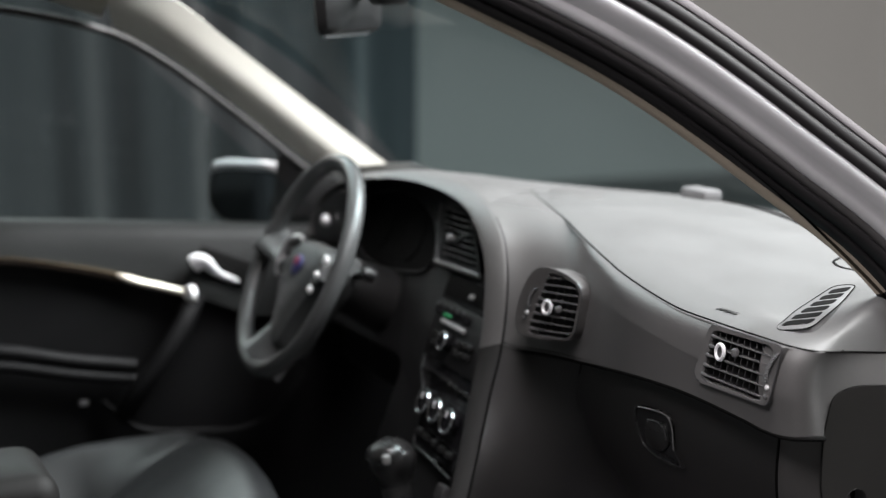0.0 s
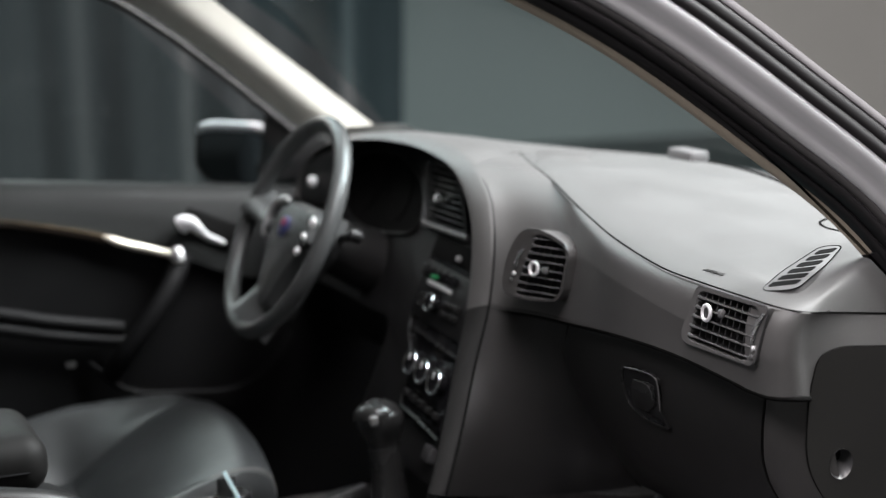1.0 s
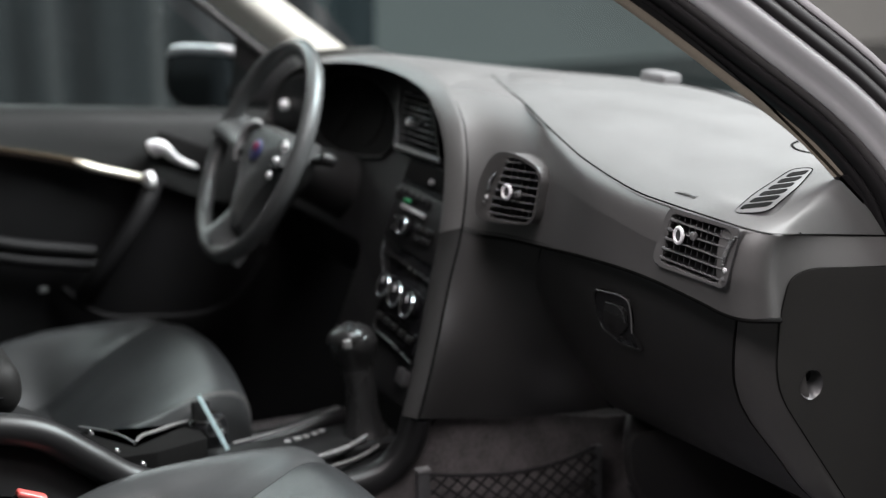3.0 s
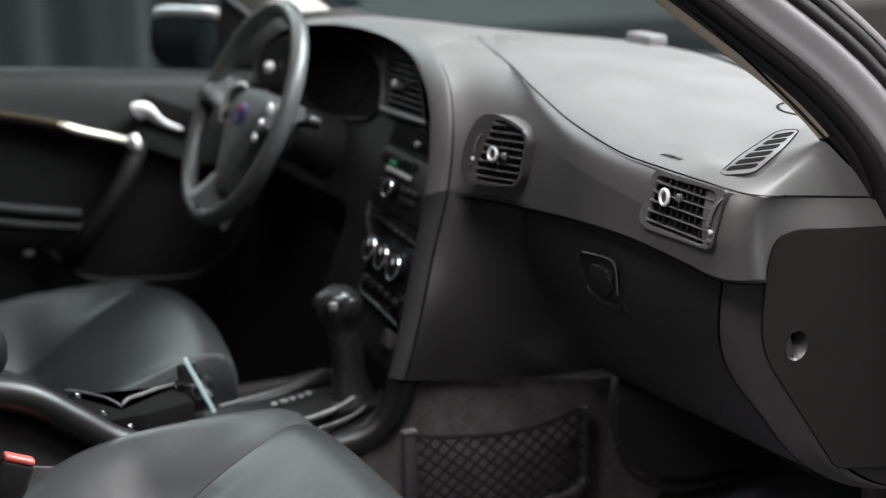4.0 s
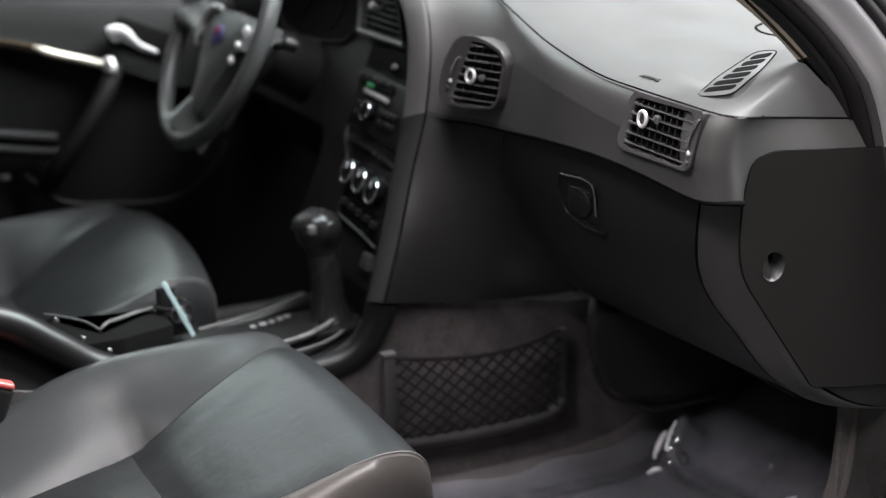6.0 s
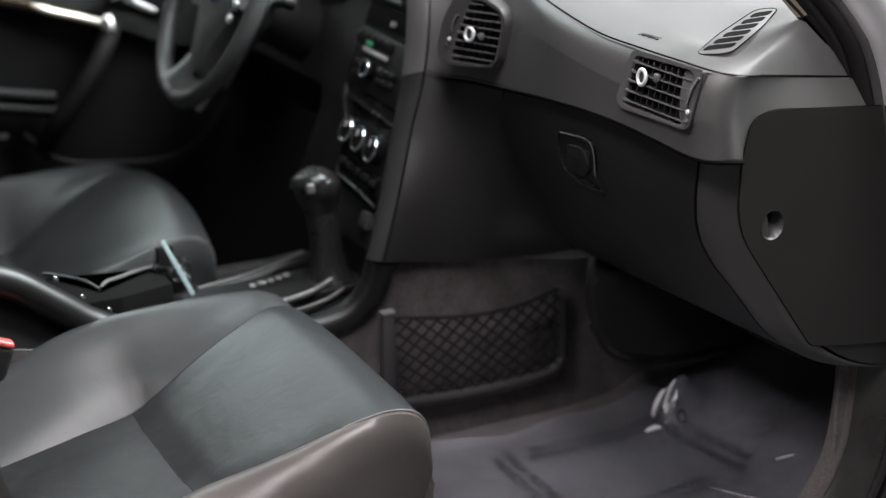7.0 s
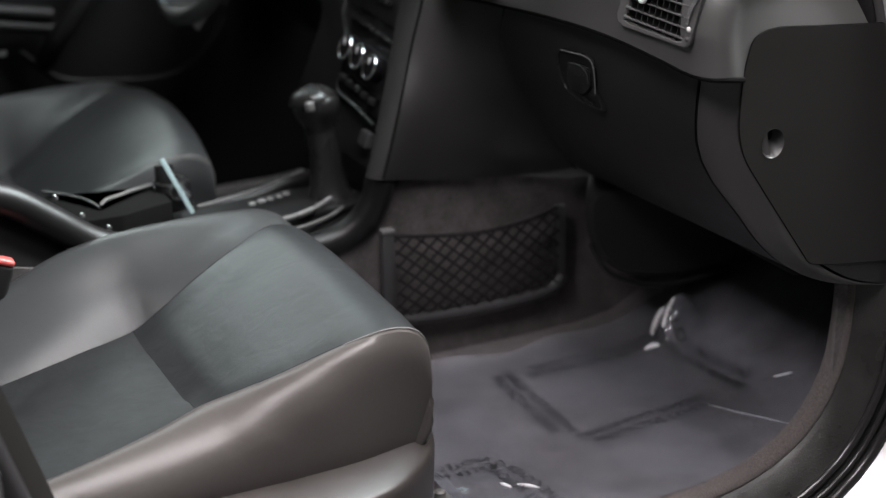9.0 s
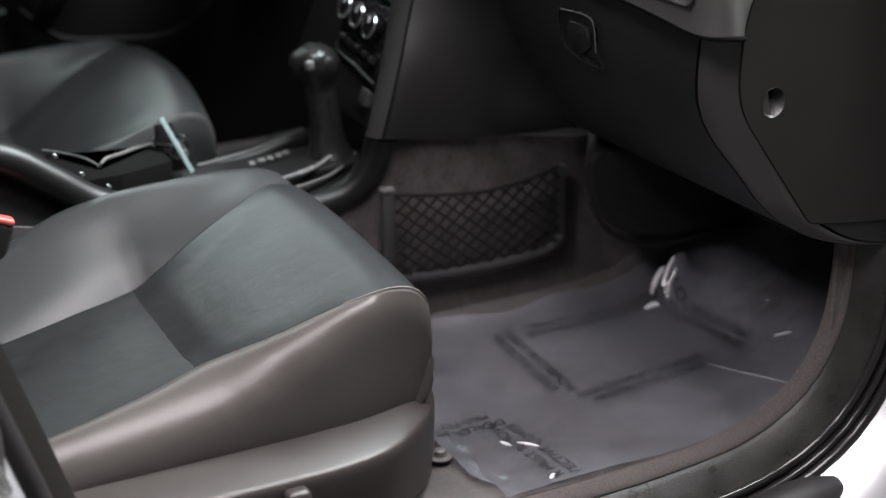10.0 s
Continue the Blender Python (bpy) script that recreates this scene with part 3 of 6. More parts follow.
def vent(parent, m, outline, inner, lefts, rights, vanes, lean, knob, pivot, wheel, marks, skin):
    """An air outlet: a flush frame, upright vanes, slats across with rounded ends, a knob and a ribbed wheel."""
    o, i = round_outline(outline, 0.012), round_outline(inner, 0.008)
    fr = part("air_vent", collar(o, i, -0.0016, 0.035, lip=0.0022), skin, parent, "air outlet with a chrome-ringed knob", m)
    part("bezel", tube([V((x, -0.0004, z)) for x, z in o], 0.0011, 6, loop=True), VENT, fr, "thin bright bezel", m)
    part("duct", plate(i, 0.004, 0), VOID, fr, m=m @ pose(0, 0.034, 0))
    for (xl, zl), (xr, zr) in zip(lefts, rights):
        a, b = V((xl, -0.001, zl)), V((xr, 0.001, zr))
        part("slat", tube([a + V((-0.002, 0.004, 0)), a, a.lerp(b, 0.05), a.lerp(b, 0.12), a.lerp(b, 0.5), b, b + V((0.003, 0.004, 0))], [0.0014, 0.0027, 0.0021, 0.0014, 0.0013, 0.0013, 0.001], 8), SLAT, fr, m=m)
        part("blade", box(((b - a).length, 0.012, 0.0012), (a + b) / 2 + V((0, 0.008, 0)), 0.0004, 1, turn=Euler((0, -math.atan2(zr - zl, xr - xl), 0)).to_matrix()), BLADE, fr, m=m)
    for x in vanes:
        ends = []
        for a, b in zip(i, i[1:] + i[:1]):
            fa, fb = a[0] - x - lean * a[1], b[0] - x - lean * b[1]
            if fa * fb < 0:
                ends.append(a[1] + (b[1] - a[1]) * fa / (fa - fb))
        if len(ends) > 1:
            lo, hi = min(ends), max(ends)
            mid = (lo + hi) / 2
            part("vane", box((0.0018, 0.012, hi - lo), (x + lean * mid, 0.010, mid), 0.0005, 1, turn=Euler((0, math.atan(lean), 0)).to_matrix()), VANE, fr, m=m)
    km = m @ pose(knob[0], 0.001, knob[1])
    kn = part("knob", lathe([(0.003, 0.012), (0.0035, 0.002), (0.0062, -0.001), (0.0078, -0.004), (0.0078, -0.0068), (0.0050, -0.0058), (0.0005, -0.0050)], 22), VENT, fr, "dark round knob", km)
    part("knob_ring", tube([V((0.0082 * math.cos(a), -0.0062, 0.0088 * math.sin(a))) for a in [math.tau * k / 26 for k in range(26)]], 0.0024, 8, loop=True), SATIN, kn, "bright silver ring", km)
    part("knob_pivot", box((0.010, 0.008, 0.011), (pivot[0], -0.003, pivot[1]), 0.0035, 3), SLAT, fr, m=m)
    (xa, za), (xb, zb) = wheel
    for k in range(12):
        t = k / 11
        part("wheel_rib", box((0.0062, 0.004, 0.0016), (xa + (xb - xa) * t - 0.0025 * math.sin(math.pi * t), -0.0025 - 0.0012 * math.sin(math.pi * t), za + (zb - za) * t), 0.0006, 1), SLAT, fr, m=m)
    for k, (x, z) in enumerate(marks):
        part("wheel_mark", lathe([(0.0030, 0.0), (0.0030, -0.0035), (0.0015, -0.0045)], 12), SATIN if k == 0 else SLAT, fr, m=m @ pose(x, 0, z))
    return fr


VENTPOSES = (axes((0.6455, 0.1932, 0.896), (1, 0.0, 0.006), (0.0, 0.12, 1)), axes((0.2150, 0.1765, 0.8898), (1, 0.25, 0.0), (0, 0.17, 1)))
VENTS = (
    ([(-0.062, 0.0375), (0.0840, 0.0375), (0.0795, 0.020), (0.0680, -0.0325), (-0.0757, -0.0340), (-0.0850, -0.0247)],
         [(-0.053, 0.0315), (0.066, 0.034), (0.053, -0.030), (-0.069, -0.0285)], [(-0.0534, 0.0243), (-0.0564, 0.0122), (-0.0609, 0.0009), (-0.0638, -0.0113), (-0.0657, -0.0229)],
         [(0.0637, 0.0225), (0.0595, 0.0121), (0.0565, -0.0007), (0.0540, -0.0127), (0.0520, -0.0248)], [-0.0503 + 0.0124 * k for k in range(9)], 0.12, (-0.0294, 0.0102), (-0.002, 0.0142),
         [(0.0775, 0.0285), (0.0612, -0.0055)], [(0.0655, -0.0115), (0.0640, -0.0222)]),
    ([(-0.0721, -0.0319), (-0.0695, 0.0028), (-0.0612, 0.0239), (-0.049, 0.0429), (-0.033, 0.0518), (-0.0102, 0.0538), (0.0249, 0.0478), (0.0485, 0.0392), (0.0572, 0.0273), (0.0556, 0.004), (0.0536, -0.0231), (0.0438, -0.0378), (-0.0052, -0.0444), (-0.046, -0.0458), (-0.0643, -0.043)],
         [(-0.0144, 0.0446), (0.0066, 0.0468), (0.0461, 0.0358), (0.0526, 0.0221), (0.0484, -0.028), (0.0352, -0.0371), (-0.0394, -0.0404), (-0.0419, -0.0319), (-0.0361, -0.0136)],
         [(-0.0127, 0.0404), (-0.0168, 0.0302), (-0.0217, 0.0197), (-0.0261, 0.0095), (-0.0302, -0.0011), (-0.033, -0.0119), (-0.035, -0.023), (-0.0362, -0.0337)],
         [(0.0116, 0.0416), (0.0413, 0.0322), (0.0514, 0.0224), (0.0509, 0.0115), (0.0499, 0.0008), (0.0497, -0.0099), (0.0465, -0.0201), (0.0433, -0.0302)], [-0.024 + 0.0123 * k for k in range(7)], 0.10, (-0.0041, -0.0001), (0.018, -0.0003),
         [(-0.0352, 0.022), (-0.0451, -0.0031)], [(-0.0473, -0.0126), (-0.0522, -0.0218)]),
)


def inside(outline, x, z):
    """Whether a point lies within an outline."""
    odd = False
    for (ax, az), (bx, bz) in zip(outline, outline[1:] + outline[:1]):
        if (az > z) != (bz > z) and x < ax + (bx - ax) * (z - az) / (bz - az):
            odd = not odd
    return odd


def swell(v):
    """How far the face bows out between its lower edge and the pad."""
    return 0.012 * min(1.0, 2.2 * v) * (1 - v ** 8) * (0.6 + 0.4 * v)


def dashboard():
    root = thing("dashboard", (0, 0.35, 0.55), "dark grey moulded plastic dashboard with a driver's hood and glove box", "dashboard")
    arch, rim = spline(ARCH, 90), spline(RIM, 90)
    # split the arch where hood, face and lower panel begin
    il = min(range(90), key=lambda i: (arch[i] - V((0.0990, 0.1545, 0.8157))).length)
    ic = min(range(90), key=lambda i: (arch[i] - V((-0.0284, 0.1945, 1.0050))).length)
    over = [V((-0.004, 0.224, 1.0035)), V((0.034, 0.249, 0.9985))]
    bottom = [arch[il], V((0.1115, 0.166, 0.8143)), V((0.1266, 0.174, 0.8147)), V((0.1783, 0.187, 0.8185)), V((0.2681, 0.194, 0.8244)), V((0.3886, 0.196, 0.834)), V((0.5278, 0.196, 0.840)), V((0.6523, 0.196, 0.8362)), V((0.690, 0.198, 0.8326))]
    top = [arch[ic]] + over + [V(p) for p in SEAMLINE[2:]]
    right = [V((0.690, 0.198, 0.8326)), V((0.690, 0.202, 0.88)), V((0.690, 0.206, 0.934))]
    face_rows = relax(coons(bottom, top, arch[ic:il + 1][::-1], right, 150, 70), 40)
    for j, row in enumerate(face_rows):
        for i, p in enumerate(row):
            u = i / 149
            w = max(0.0, min(1.0, (u - 0.22) / 0.3))
            full = max(0.0, min(1.0, u / 0.34)) * max(0.0, min(1.0, (0.85 - u) / 0.45))
            p.y -= swell(j / 69) * w * w * (3 - 2 * w)
            p += V((0.86, -0.42, 0.20)) * 0.023 * full * full * (3 - 2 * full) * 4 * (j / 69) * (1 - j / 69)
    face = sheet(face_rows)
    holes = []
    for f in face.faces:
        for m, args in zip(VENTPOSES, VENTS):
            p = m.inverted() @ f.calc_center_median()
            if abs(p.y) < 0.03 and inside(args[1], p.x, p.z):
                holes.append(f)
    bmesh.ops.delete(face, geom=holes, context="FACES")
    fascia = part("fascia", face, FACE, root, "smooth grey front face", thick=0.004, toward=(0.3, -1, 0.3))
    # rounded right-hand end of the face
    wrap = spline(SEAMLINE[-3:] + WRAP, 120)
    wrap = [p for p in wrap if p.x > 0.70]
    cols = []
    for x, y, dz, zb in ((0.690, 0.0, 0, 0.8326), (0.712, 0.0006, -0.0005, 0.8325), (0.727, 0.0028, -0.0015, 0.8332), (0.736, 0.0065, -0.0025, 0.834), (0.7425, 0.0115, -0.0035, 0.8346), (0.7465, 0.018, -0.0045, 0.8346), (0.7483, 0.026, -0.0055, 0.8341),
                         (0.7458, 0.034, -0.007, 0.8325), (0.7405, 0.043, -0.0085, 0.830), (0.7372, 0.051, -0.010, 0.829), (0.736, 0.064, -0.0115, 0.826), (0.736, 0.085, -0.0115, 0.825), (0.736, 0.105, -0.0115, 0.825), (0.736, 0.125, -0.0115, 0.825), (0.736, 0.145, -0.0115, 0.825), (0.736, 0.17, -0.018, 0.825), (0.736, 0.24, -0.024, 0.825)):
        zt, lean = 0.934 + dz, 0.0
        if y > 0.05:
            foot, zt = (float(np.interp(0.206 + y, [w.y for w in wrap], [w[n] for w in wrap])) for n in (0, 2))
            lean = foot - x
        cols.append([V((x + lean * t * t, 0.198 + y + 0.008 * t - swell(t), zb + (zt - 0.0008 - zb) * t)) for t in np.linspace(0, 1, 16)])
    part("fascia_end", sheet(cols), FACE, root, "rounded end of the front face", thick=0.004, toward=(1, -0.4, 0))
    # top pad
    rear = [on_base(x) for x in (-0.16, 0.0, 0.15, 0.30, 0.45, 0.58, 0.66)] + [(0.700, 0.44, 0.945)]
    pad = coons(SEAMLINE + WRAP, rear, [SEAMLINE[0], (-0.19, 0.43, 0.990), on_base(-0.16)], [WRAP[-1], (0.711, 0.434, 0.918), (0.700, 0.44, 0.945)], 160, 52)
    for j, row in enumerate(pad):
        for i, p in enumerate(row):
            v, u = j / 51, i / 159
            k = 1 - max(0.0, min(1.0, (u - 0.70) / 0.2))
            p.z += 0.007 * min(1.0, v / 0.16) ** 0.6 * (1 - v) ** 0.5 * math.sin(math.pi * u) ** 0.35 * k * k * (3 - 2 * k)
            p.z += 0.010 * math.sin(math.pi * v) * math.sin(math.pi * u) ** 0.5
    crest = spline([(0.736, 0.23, 0.9355), (0.733, 0.262, 0.9405), (0.7255, 0.284, 0.9455), (0.712, 0.3075, 0.9540), (0.699, 0.339, 0.9640), (0.691, 0.360, 0.9700), (0.670, 0.41, 0.9725), (0.655, 0.45, 0.970)], 80)
    # the outer end has a soft crest that runs in towards the pillar; outside it the pad drops steeply to the seam
    for row in pad:
        for p in row:
            k = max(0.0, min(1.0, (p.y - 0.232) / 0.035))
            k = k * k * (3 - 2 * k)
            cx, cz = (float(np.interp(p.y, [c.y for c in crest], [c[n] for c in crest])) for n in (0, 2))
            xo, zo = (float(np.interp(p.y, [w.y for w in wrap], [w[n] for w in wrap])) for n in (0, 2))
            if p.x > cx:
                f = max(0.0, min(1.0, (p.x - cx) / max(xo - cx, 0.004)))
                goal = zo + (cz - zo) * (1 - f ** 1.7) ** 0.8
            else:
                t = max(0.0, min(1.0, (p.x - 0.54) / (cx - 0.02 - 0.54)))
                t = t * t * (3 - 2 * t)
                goal = p.z * (1 - t) + (cz - 0.01 * (cx - p.x)) * t
            p.z += (goal - p.z) * k
    for _ in range(14):
        for j in range(1, len(pad) - 1):
            for i in range(100, len(pad[0]) - 1):
                p = pad[j][i]
                if p.x > 0.655:
                    p.z += 0.5 * ((pad[j - 1][i].z + pad[j + 1][i].z + pad[j][i - 1].z + pad[j][i + 1].z) / 4 - p.z)
    PADGRID.extend(p.copy() for row in pad for p in row)
    part("top_pad", sheet(pad), PAD, root, "pale grey grained top pad", thick=0.004, toward=(0, 0, 1))
    # hood over the instruments
    hood_front = arch[6:ic + 1]
    hood_rear = [(-0.725, 0.30, 0.95), on_base(-0.60), on_base(-0.45), on_base(-0.30), on_base(-0.16)]
    hood = coons(hood_front, hood_rear, [hood_front[0], (-0.70, 0.22, 0.945), (-0.725, 0.30, 0.95)], [arch[ic], (-0.075, 0.245, 1.008), (-0.14, 0.300, 1.0025), SEAMLINE[0], (-0.19, 0.43, 0.990), on_base(-0.16)], 44, 30)
    part("instrument_hood", sheet(hood), FACE, root, "grey hood over the instruments", thick=0.004, toward=(0, 0, 1))
    shoulder = coons([arch[ic]] + over + [SEAMLINE[2]], [arch[ic], (-0.075, 0.245, 1.008), (-0.14, 0.300, 1.0025), SEAMLINE[0]], [arch[ic], arch[ic]], [SEAMLINE[2], SEAMLINE[1], SEAMLINE[0]], 30, 16)
    part("hood_shoulder", weld(sheet(shoulder)), FACE, root, "shoulder between hood and top pad", thick=0.004, toward=(0, 0, 1))
    # edge strip of the hood, running down to the console
    strip = []
    for i in range(2, 90):
        o, q = arch[i], rim[i]
        d = q - o
        out = V((0.25, -0.95, 0.2)) * min(0.004, d.length * 0.12)
        strip.append([o + V((0, 0.004, 0)), o + d * 0.03 + out * 0.35, o + d * 0.12 + out * 0.8, o + d * 0.45 + out, o + d * 0.75 + out * 0.9, o + d * 0.92 + out * 0.4, q, q + d * 0.04 + V((0, 0.008, 0)), q + d * 0.02 + V((0, 0.07, 0))])
    # one strip in two tones: its shaded lower length has a darker base
    split = il - 2
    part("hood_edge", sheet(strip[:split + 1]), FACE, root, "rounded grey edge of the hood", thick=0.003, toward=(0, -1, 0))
    part("stack_edge", sheet(strip[split:]), STACKEDGE, root, "rounded edge beside the radio, toned dark for shade", thick=0.003, toward=(0, -1, 0))
    # grooves: dark gaps where the mouldings meet
    part("pad_groove", tube([V(p) + V((0, -0.001, 0.000)) for p in spline(SEAMLINE + WRAP, 80)], 0.0011, 8), VOID, root)
    part("fascia_bead", tube([p + V((0, -0.0022, -0.0030)) for p in spline(SEAMLINE[2:] + WRAP[:2], 90)], 0.0024, 8), FACE, root, "rounded upper edge of the front face")
    # the shadow under the face's lower edge is a near-black tube
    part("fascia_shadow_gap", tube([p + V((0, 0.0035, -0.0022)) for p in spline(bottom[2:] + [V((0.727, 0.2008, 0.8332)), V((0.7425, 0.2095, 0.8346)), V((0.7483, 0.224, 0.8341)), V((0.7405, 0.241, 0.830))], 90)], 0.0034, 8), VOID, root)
    part("strip_groove", tube([p + V((0.001, 0.0002, 0)) for p in arch[ic + 3:]], [0.0004 + 0.0014 * min(1.0, k / 14) for k in range(87 - ic)], 8), VOID, root)
    # panel from the hood's edge to the glove box
    glove_left = [(0.2207, 0.335, 0.5591), (0.2481, 0.300, 0.5978), (0.2593, 0.275, 0.6297), (0.2595, 0.252, 0.6661), (0.2475, 0.236, 0.6979), (0.2329, 0.226, 0.7243), (0.2209, 0.219, 0.7468), (0.2201, 0.215, 0.7714), (0.2294, 0.211, 0.798), (0.2398, 0.209, 0.8195)]
    side_left = arch[il:][::-1]
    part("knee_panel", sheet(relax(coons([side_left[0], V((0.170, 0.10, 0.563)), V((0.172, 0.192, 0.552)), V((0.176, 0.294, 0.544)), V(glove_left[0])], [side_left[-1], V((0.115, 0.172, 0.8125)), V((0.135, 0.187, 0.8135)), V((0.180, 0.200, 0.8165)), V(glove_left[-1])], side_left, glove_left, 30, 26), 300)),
         LOWER, root, "panel beside the glove box, toned dark for shade", thick=0.004, toward=(1, -1, 0))
    # glove box lid, rolling under at its foot, and its handle
    near = spline([V((0, *p)) for p in ((0.209, 0.824), (0.214, 0.763), (0.222, 0.725), (0.25, 0.662), (0.290, 0.606), (0.345, 0.556), (0.42, 0.535), (0.56, 0.52))], 40)
    far = spline([V((0, *p)) for p in ((0.235, 0.838), (0.244, 0.765), (0.258, 0.712), (0.278, 0.665), (0.314, 0.605), (0.352, 0.572), (0.405, 0.546), (0.56, 0.520))], 40)

    def front(x, k, shift=0.0):
        """A point of the lower dashboard's front, from its top edge (k = 0) down and under (k = 39), at x."""
        u = (x - 0.225) / 0.511
        p = near[k].lerp(far[k], u)
        return V((x, p.y + shift, p.z))

    def lid_end(k):
        z = front(0.68, k).z
        return float(np.interp(z, (0.53, 0.57, 0.60, 0.6416, 0.6795, 0.707, 0.7333, 0.772, 0.8146), (0.712, 0.706, 0.6989, 0.6867, 0.6598, 0.6503, 0.651, 0.6605, 0.6712)))

    def lid_start(k):
        z = front(0.235, k).z
        return float(np.interp(z, [p[2] for p in glove_left], [p[0] for p in glove_left]))

    lid = part("glove_box_lid", sheet([[front(x, k) for x in np.linspace(lid_start(k) + 0.0015, lid_end(k) - 0.0015, 40)] for k in range(40)]), LOWER, root, "glove box lid, toned dark for shade", thick=0.006, toward=(0, -1, 0))
    part("lid_gap", tube([V(p) + V((0.001, 0.0015, 0)) for p in spline(glove_left, 40)], 0.0018, 8), VOID, root)
    part("lid_gap", tube([front(lid_end(k), k, 0.0030) for k in range(40)], 0.0020, 8), VOID, root)
    # near-black sheet for the shade below the face
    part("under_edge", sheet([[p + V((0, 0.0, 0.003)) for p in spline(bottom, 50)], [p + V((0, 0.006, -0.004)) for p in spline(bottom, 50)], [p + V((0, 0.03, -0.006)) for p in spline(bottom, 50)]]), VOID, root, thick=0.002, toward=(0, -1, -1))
    hm = axes((0.43, 0.2262, 0.757), (1, 0.068, 0), (0, -0.19, 1))
    pull = [(-0.0549, 0.0300), (-0.0289, 0.0325), (0.0114, 0.0345), (0.0245, 0.0309), (0.0276, 0.0185), (0.0236, -0.0132), (0.0386, -0.0362), (0.0121, -0.0370), (-0.0198, -0.0360), (-0.0506, -0.0259), (-0.0595, -0.0078), (-0.0600, 0.0123)]
    outer = round_outline(pull, 0.007)
    inner = round_outline([(-0.010 + (x + 0.010) * 0.94, z * 0.92) for x, z in pull], 0.007)
    handle = part("lid_handle", collar(outer, inner, -0.0030, 0.012, lip=0.0015), HANDLEBLACK, lid, "black recessed pull handle", hm)
    # light on the handle's bevelled edge is put into a paler bead
    part("bead", tube(spline([(x, -0.0034, z) for x, z in [(-0.045, 0.0310)] + pull[1:6]], 30), 0.0011, 6), GLOSSRIM, handle, "lit edge of the handle as a pale bead", hm)
    part("paddle_bead", tube(spline([(-0.020, -0.0075, 0.0205), (0.006, -0.0078, 0.0212), (0.0160, -0.0075, 0.0135), (0.0148, -0.0070, 0.000)], 16), 0.0008, 6), VENT, handle, m=hm)
    part("recess", plate(inner, 0.003, 0), BLADE, handle, m=hm @ pose(0, -0.0008, 0))
    part("paddle", plate(round_outline([(-0.0312, 0.0190), (0.008, 0.0215), (0.0170, 0.0142), (0.0145, -0.0084), (-0.0053, -0.0226), (-0.036, -0.0207), (-0.0404, -0.0073)], 0.006), 0.006, 0.0022), HANDLEBLACK, handle, "smooth black paddle", hm @ pose(0, -0.0045, 0))
    scoop = [[V((0.008 + 0.021 * r * math.cos(a), -0.0030 + 0.003 * (1 - r), -0.0302 + 0.0058 * r * math.sin(a) - 0.08 * 0.02 * r * math.cos(a))) for a in [math.tau * k / 20 for k in range(20)]] for r in (1.0, 0.7, 0.35, 0.02)]
    part("finger_scoop", sheet(scoop, True), GLOSS, handle, "gloss black finger scoop", hm)
    part("lock", lathe([(0.005, 0.004), (0.005, -0.001), (0.0035, -0.002), (0.001, -0.001)], 16), BLACK, handle, m=hm @ pose(-0.051, 0.0005, -0.006))
    # right end: a frame that carries the lid's line round the corner, and a cover
    frame_rows = [[front(lid_end(k) + 0.0015 + (0.7345 - lid_end(k)) * f, k, d) for k in range(40)] for f, d in ((0.0, 0.004), (0.015, 0.0008), (0.05, 0.0), (0.16, 0.0), (0.30, 0.0008), (0.42, 0.0035), (0.62, 0.010), (0.84, 0.0175), (0.96, 0.0225), (1.0, 0.028), (1.0, 0.040))]
    part("end_frame", sheet(frame_rows), FRAMEPLASTIC, root, "grey rounded frame at the dashboard's end", thick=0.004, toward=(1, -1, 0))
    tail = [p for p in (front(0.736, k, 0.034) for k in range(40)) if p.z < 0.612]
    band_rows = []
    for p in tail:
        top = max(p.z, float(np.interp(p.y, (0.34, 0.46, 0.62), (0.612, 0.578, 0.560))))
        band_rows.append([V((0.736, p.y, p.z + (top - p.z) * t)) for t in (0, 0.35, 0.7, 1.0)])
    part("lower_band", sheet(band_rows), LOWER, root, "band under the end cover, toned dark for shade", thick=0.003, toward=(1, 0, 0))
    edge = [(0.2467, 0.8296), (0.2450, 0.79), (0.2448, 0.772), (0.2488, 0.7478), (0.2582, 0.7269), (0.2989, 0.6686), (0.3471, 0.6008), (0.357, 0.586), (0.4026, 0.5779), (0.60, 0.555), (0.60, 0.858), (0.42, 0.871), (0.3433, 0.877), (0.2959, 0.8815), (0.2805, 0.881), (0.2653, 0.8768), (0.2565, 0.8688), (0.2512, 0.85)]
    hole = [(0.2918 + 0.0158 * math.cos(a), 0.7462 + 0.0178 * math.sin(a)) for a in [math.tau * k / 20 for k in range(20)]]
    bm = bmesh.new()
    pts = round_outline(edge, 0.012, 4)
    vo = [bm.verts.new((0, y, z)) for y, z in pts]
    vi = [bm.verts.new((0, y, z)) for y, z in hole]
    es = [bm.edges.new((l[i], l[(i + 1) % len(l)])) for l in (vo, vi) for i in range(len(l))]
    bmesh.ops.triangle_fill(bm, use_beauty=True, use_dissolve=False, edges=es)
    cover = part("end_cover", bm, ENDCAP, root, "flat cover with a round finger hole, toned dark for shade", Matrix.Translation((0.7385, 0, 0)), thick=0.005, toward=(1, 0, 0), smooth=False)
    part("cover_gap", tube([V((0.7372, y, z)) for y, z in pts], 0.0010, 6, loop=True), VOID, root)
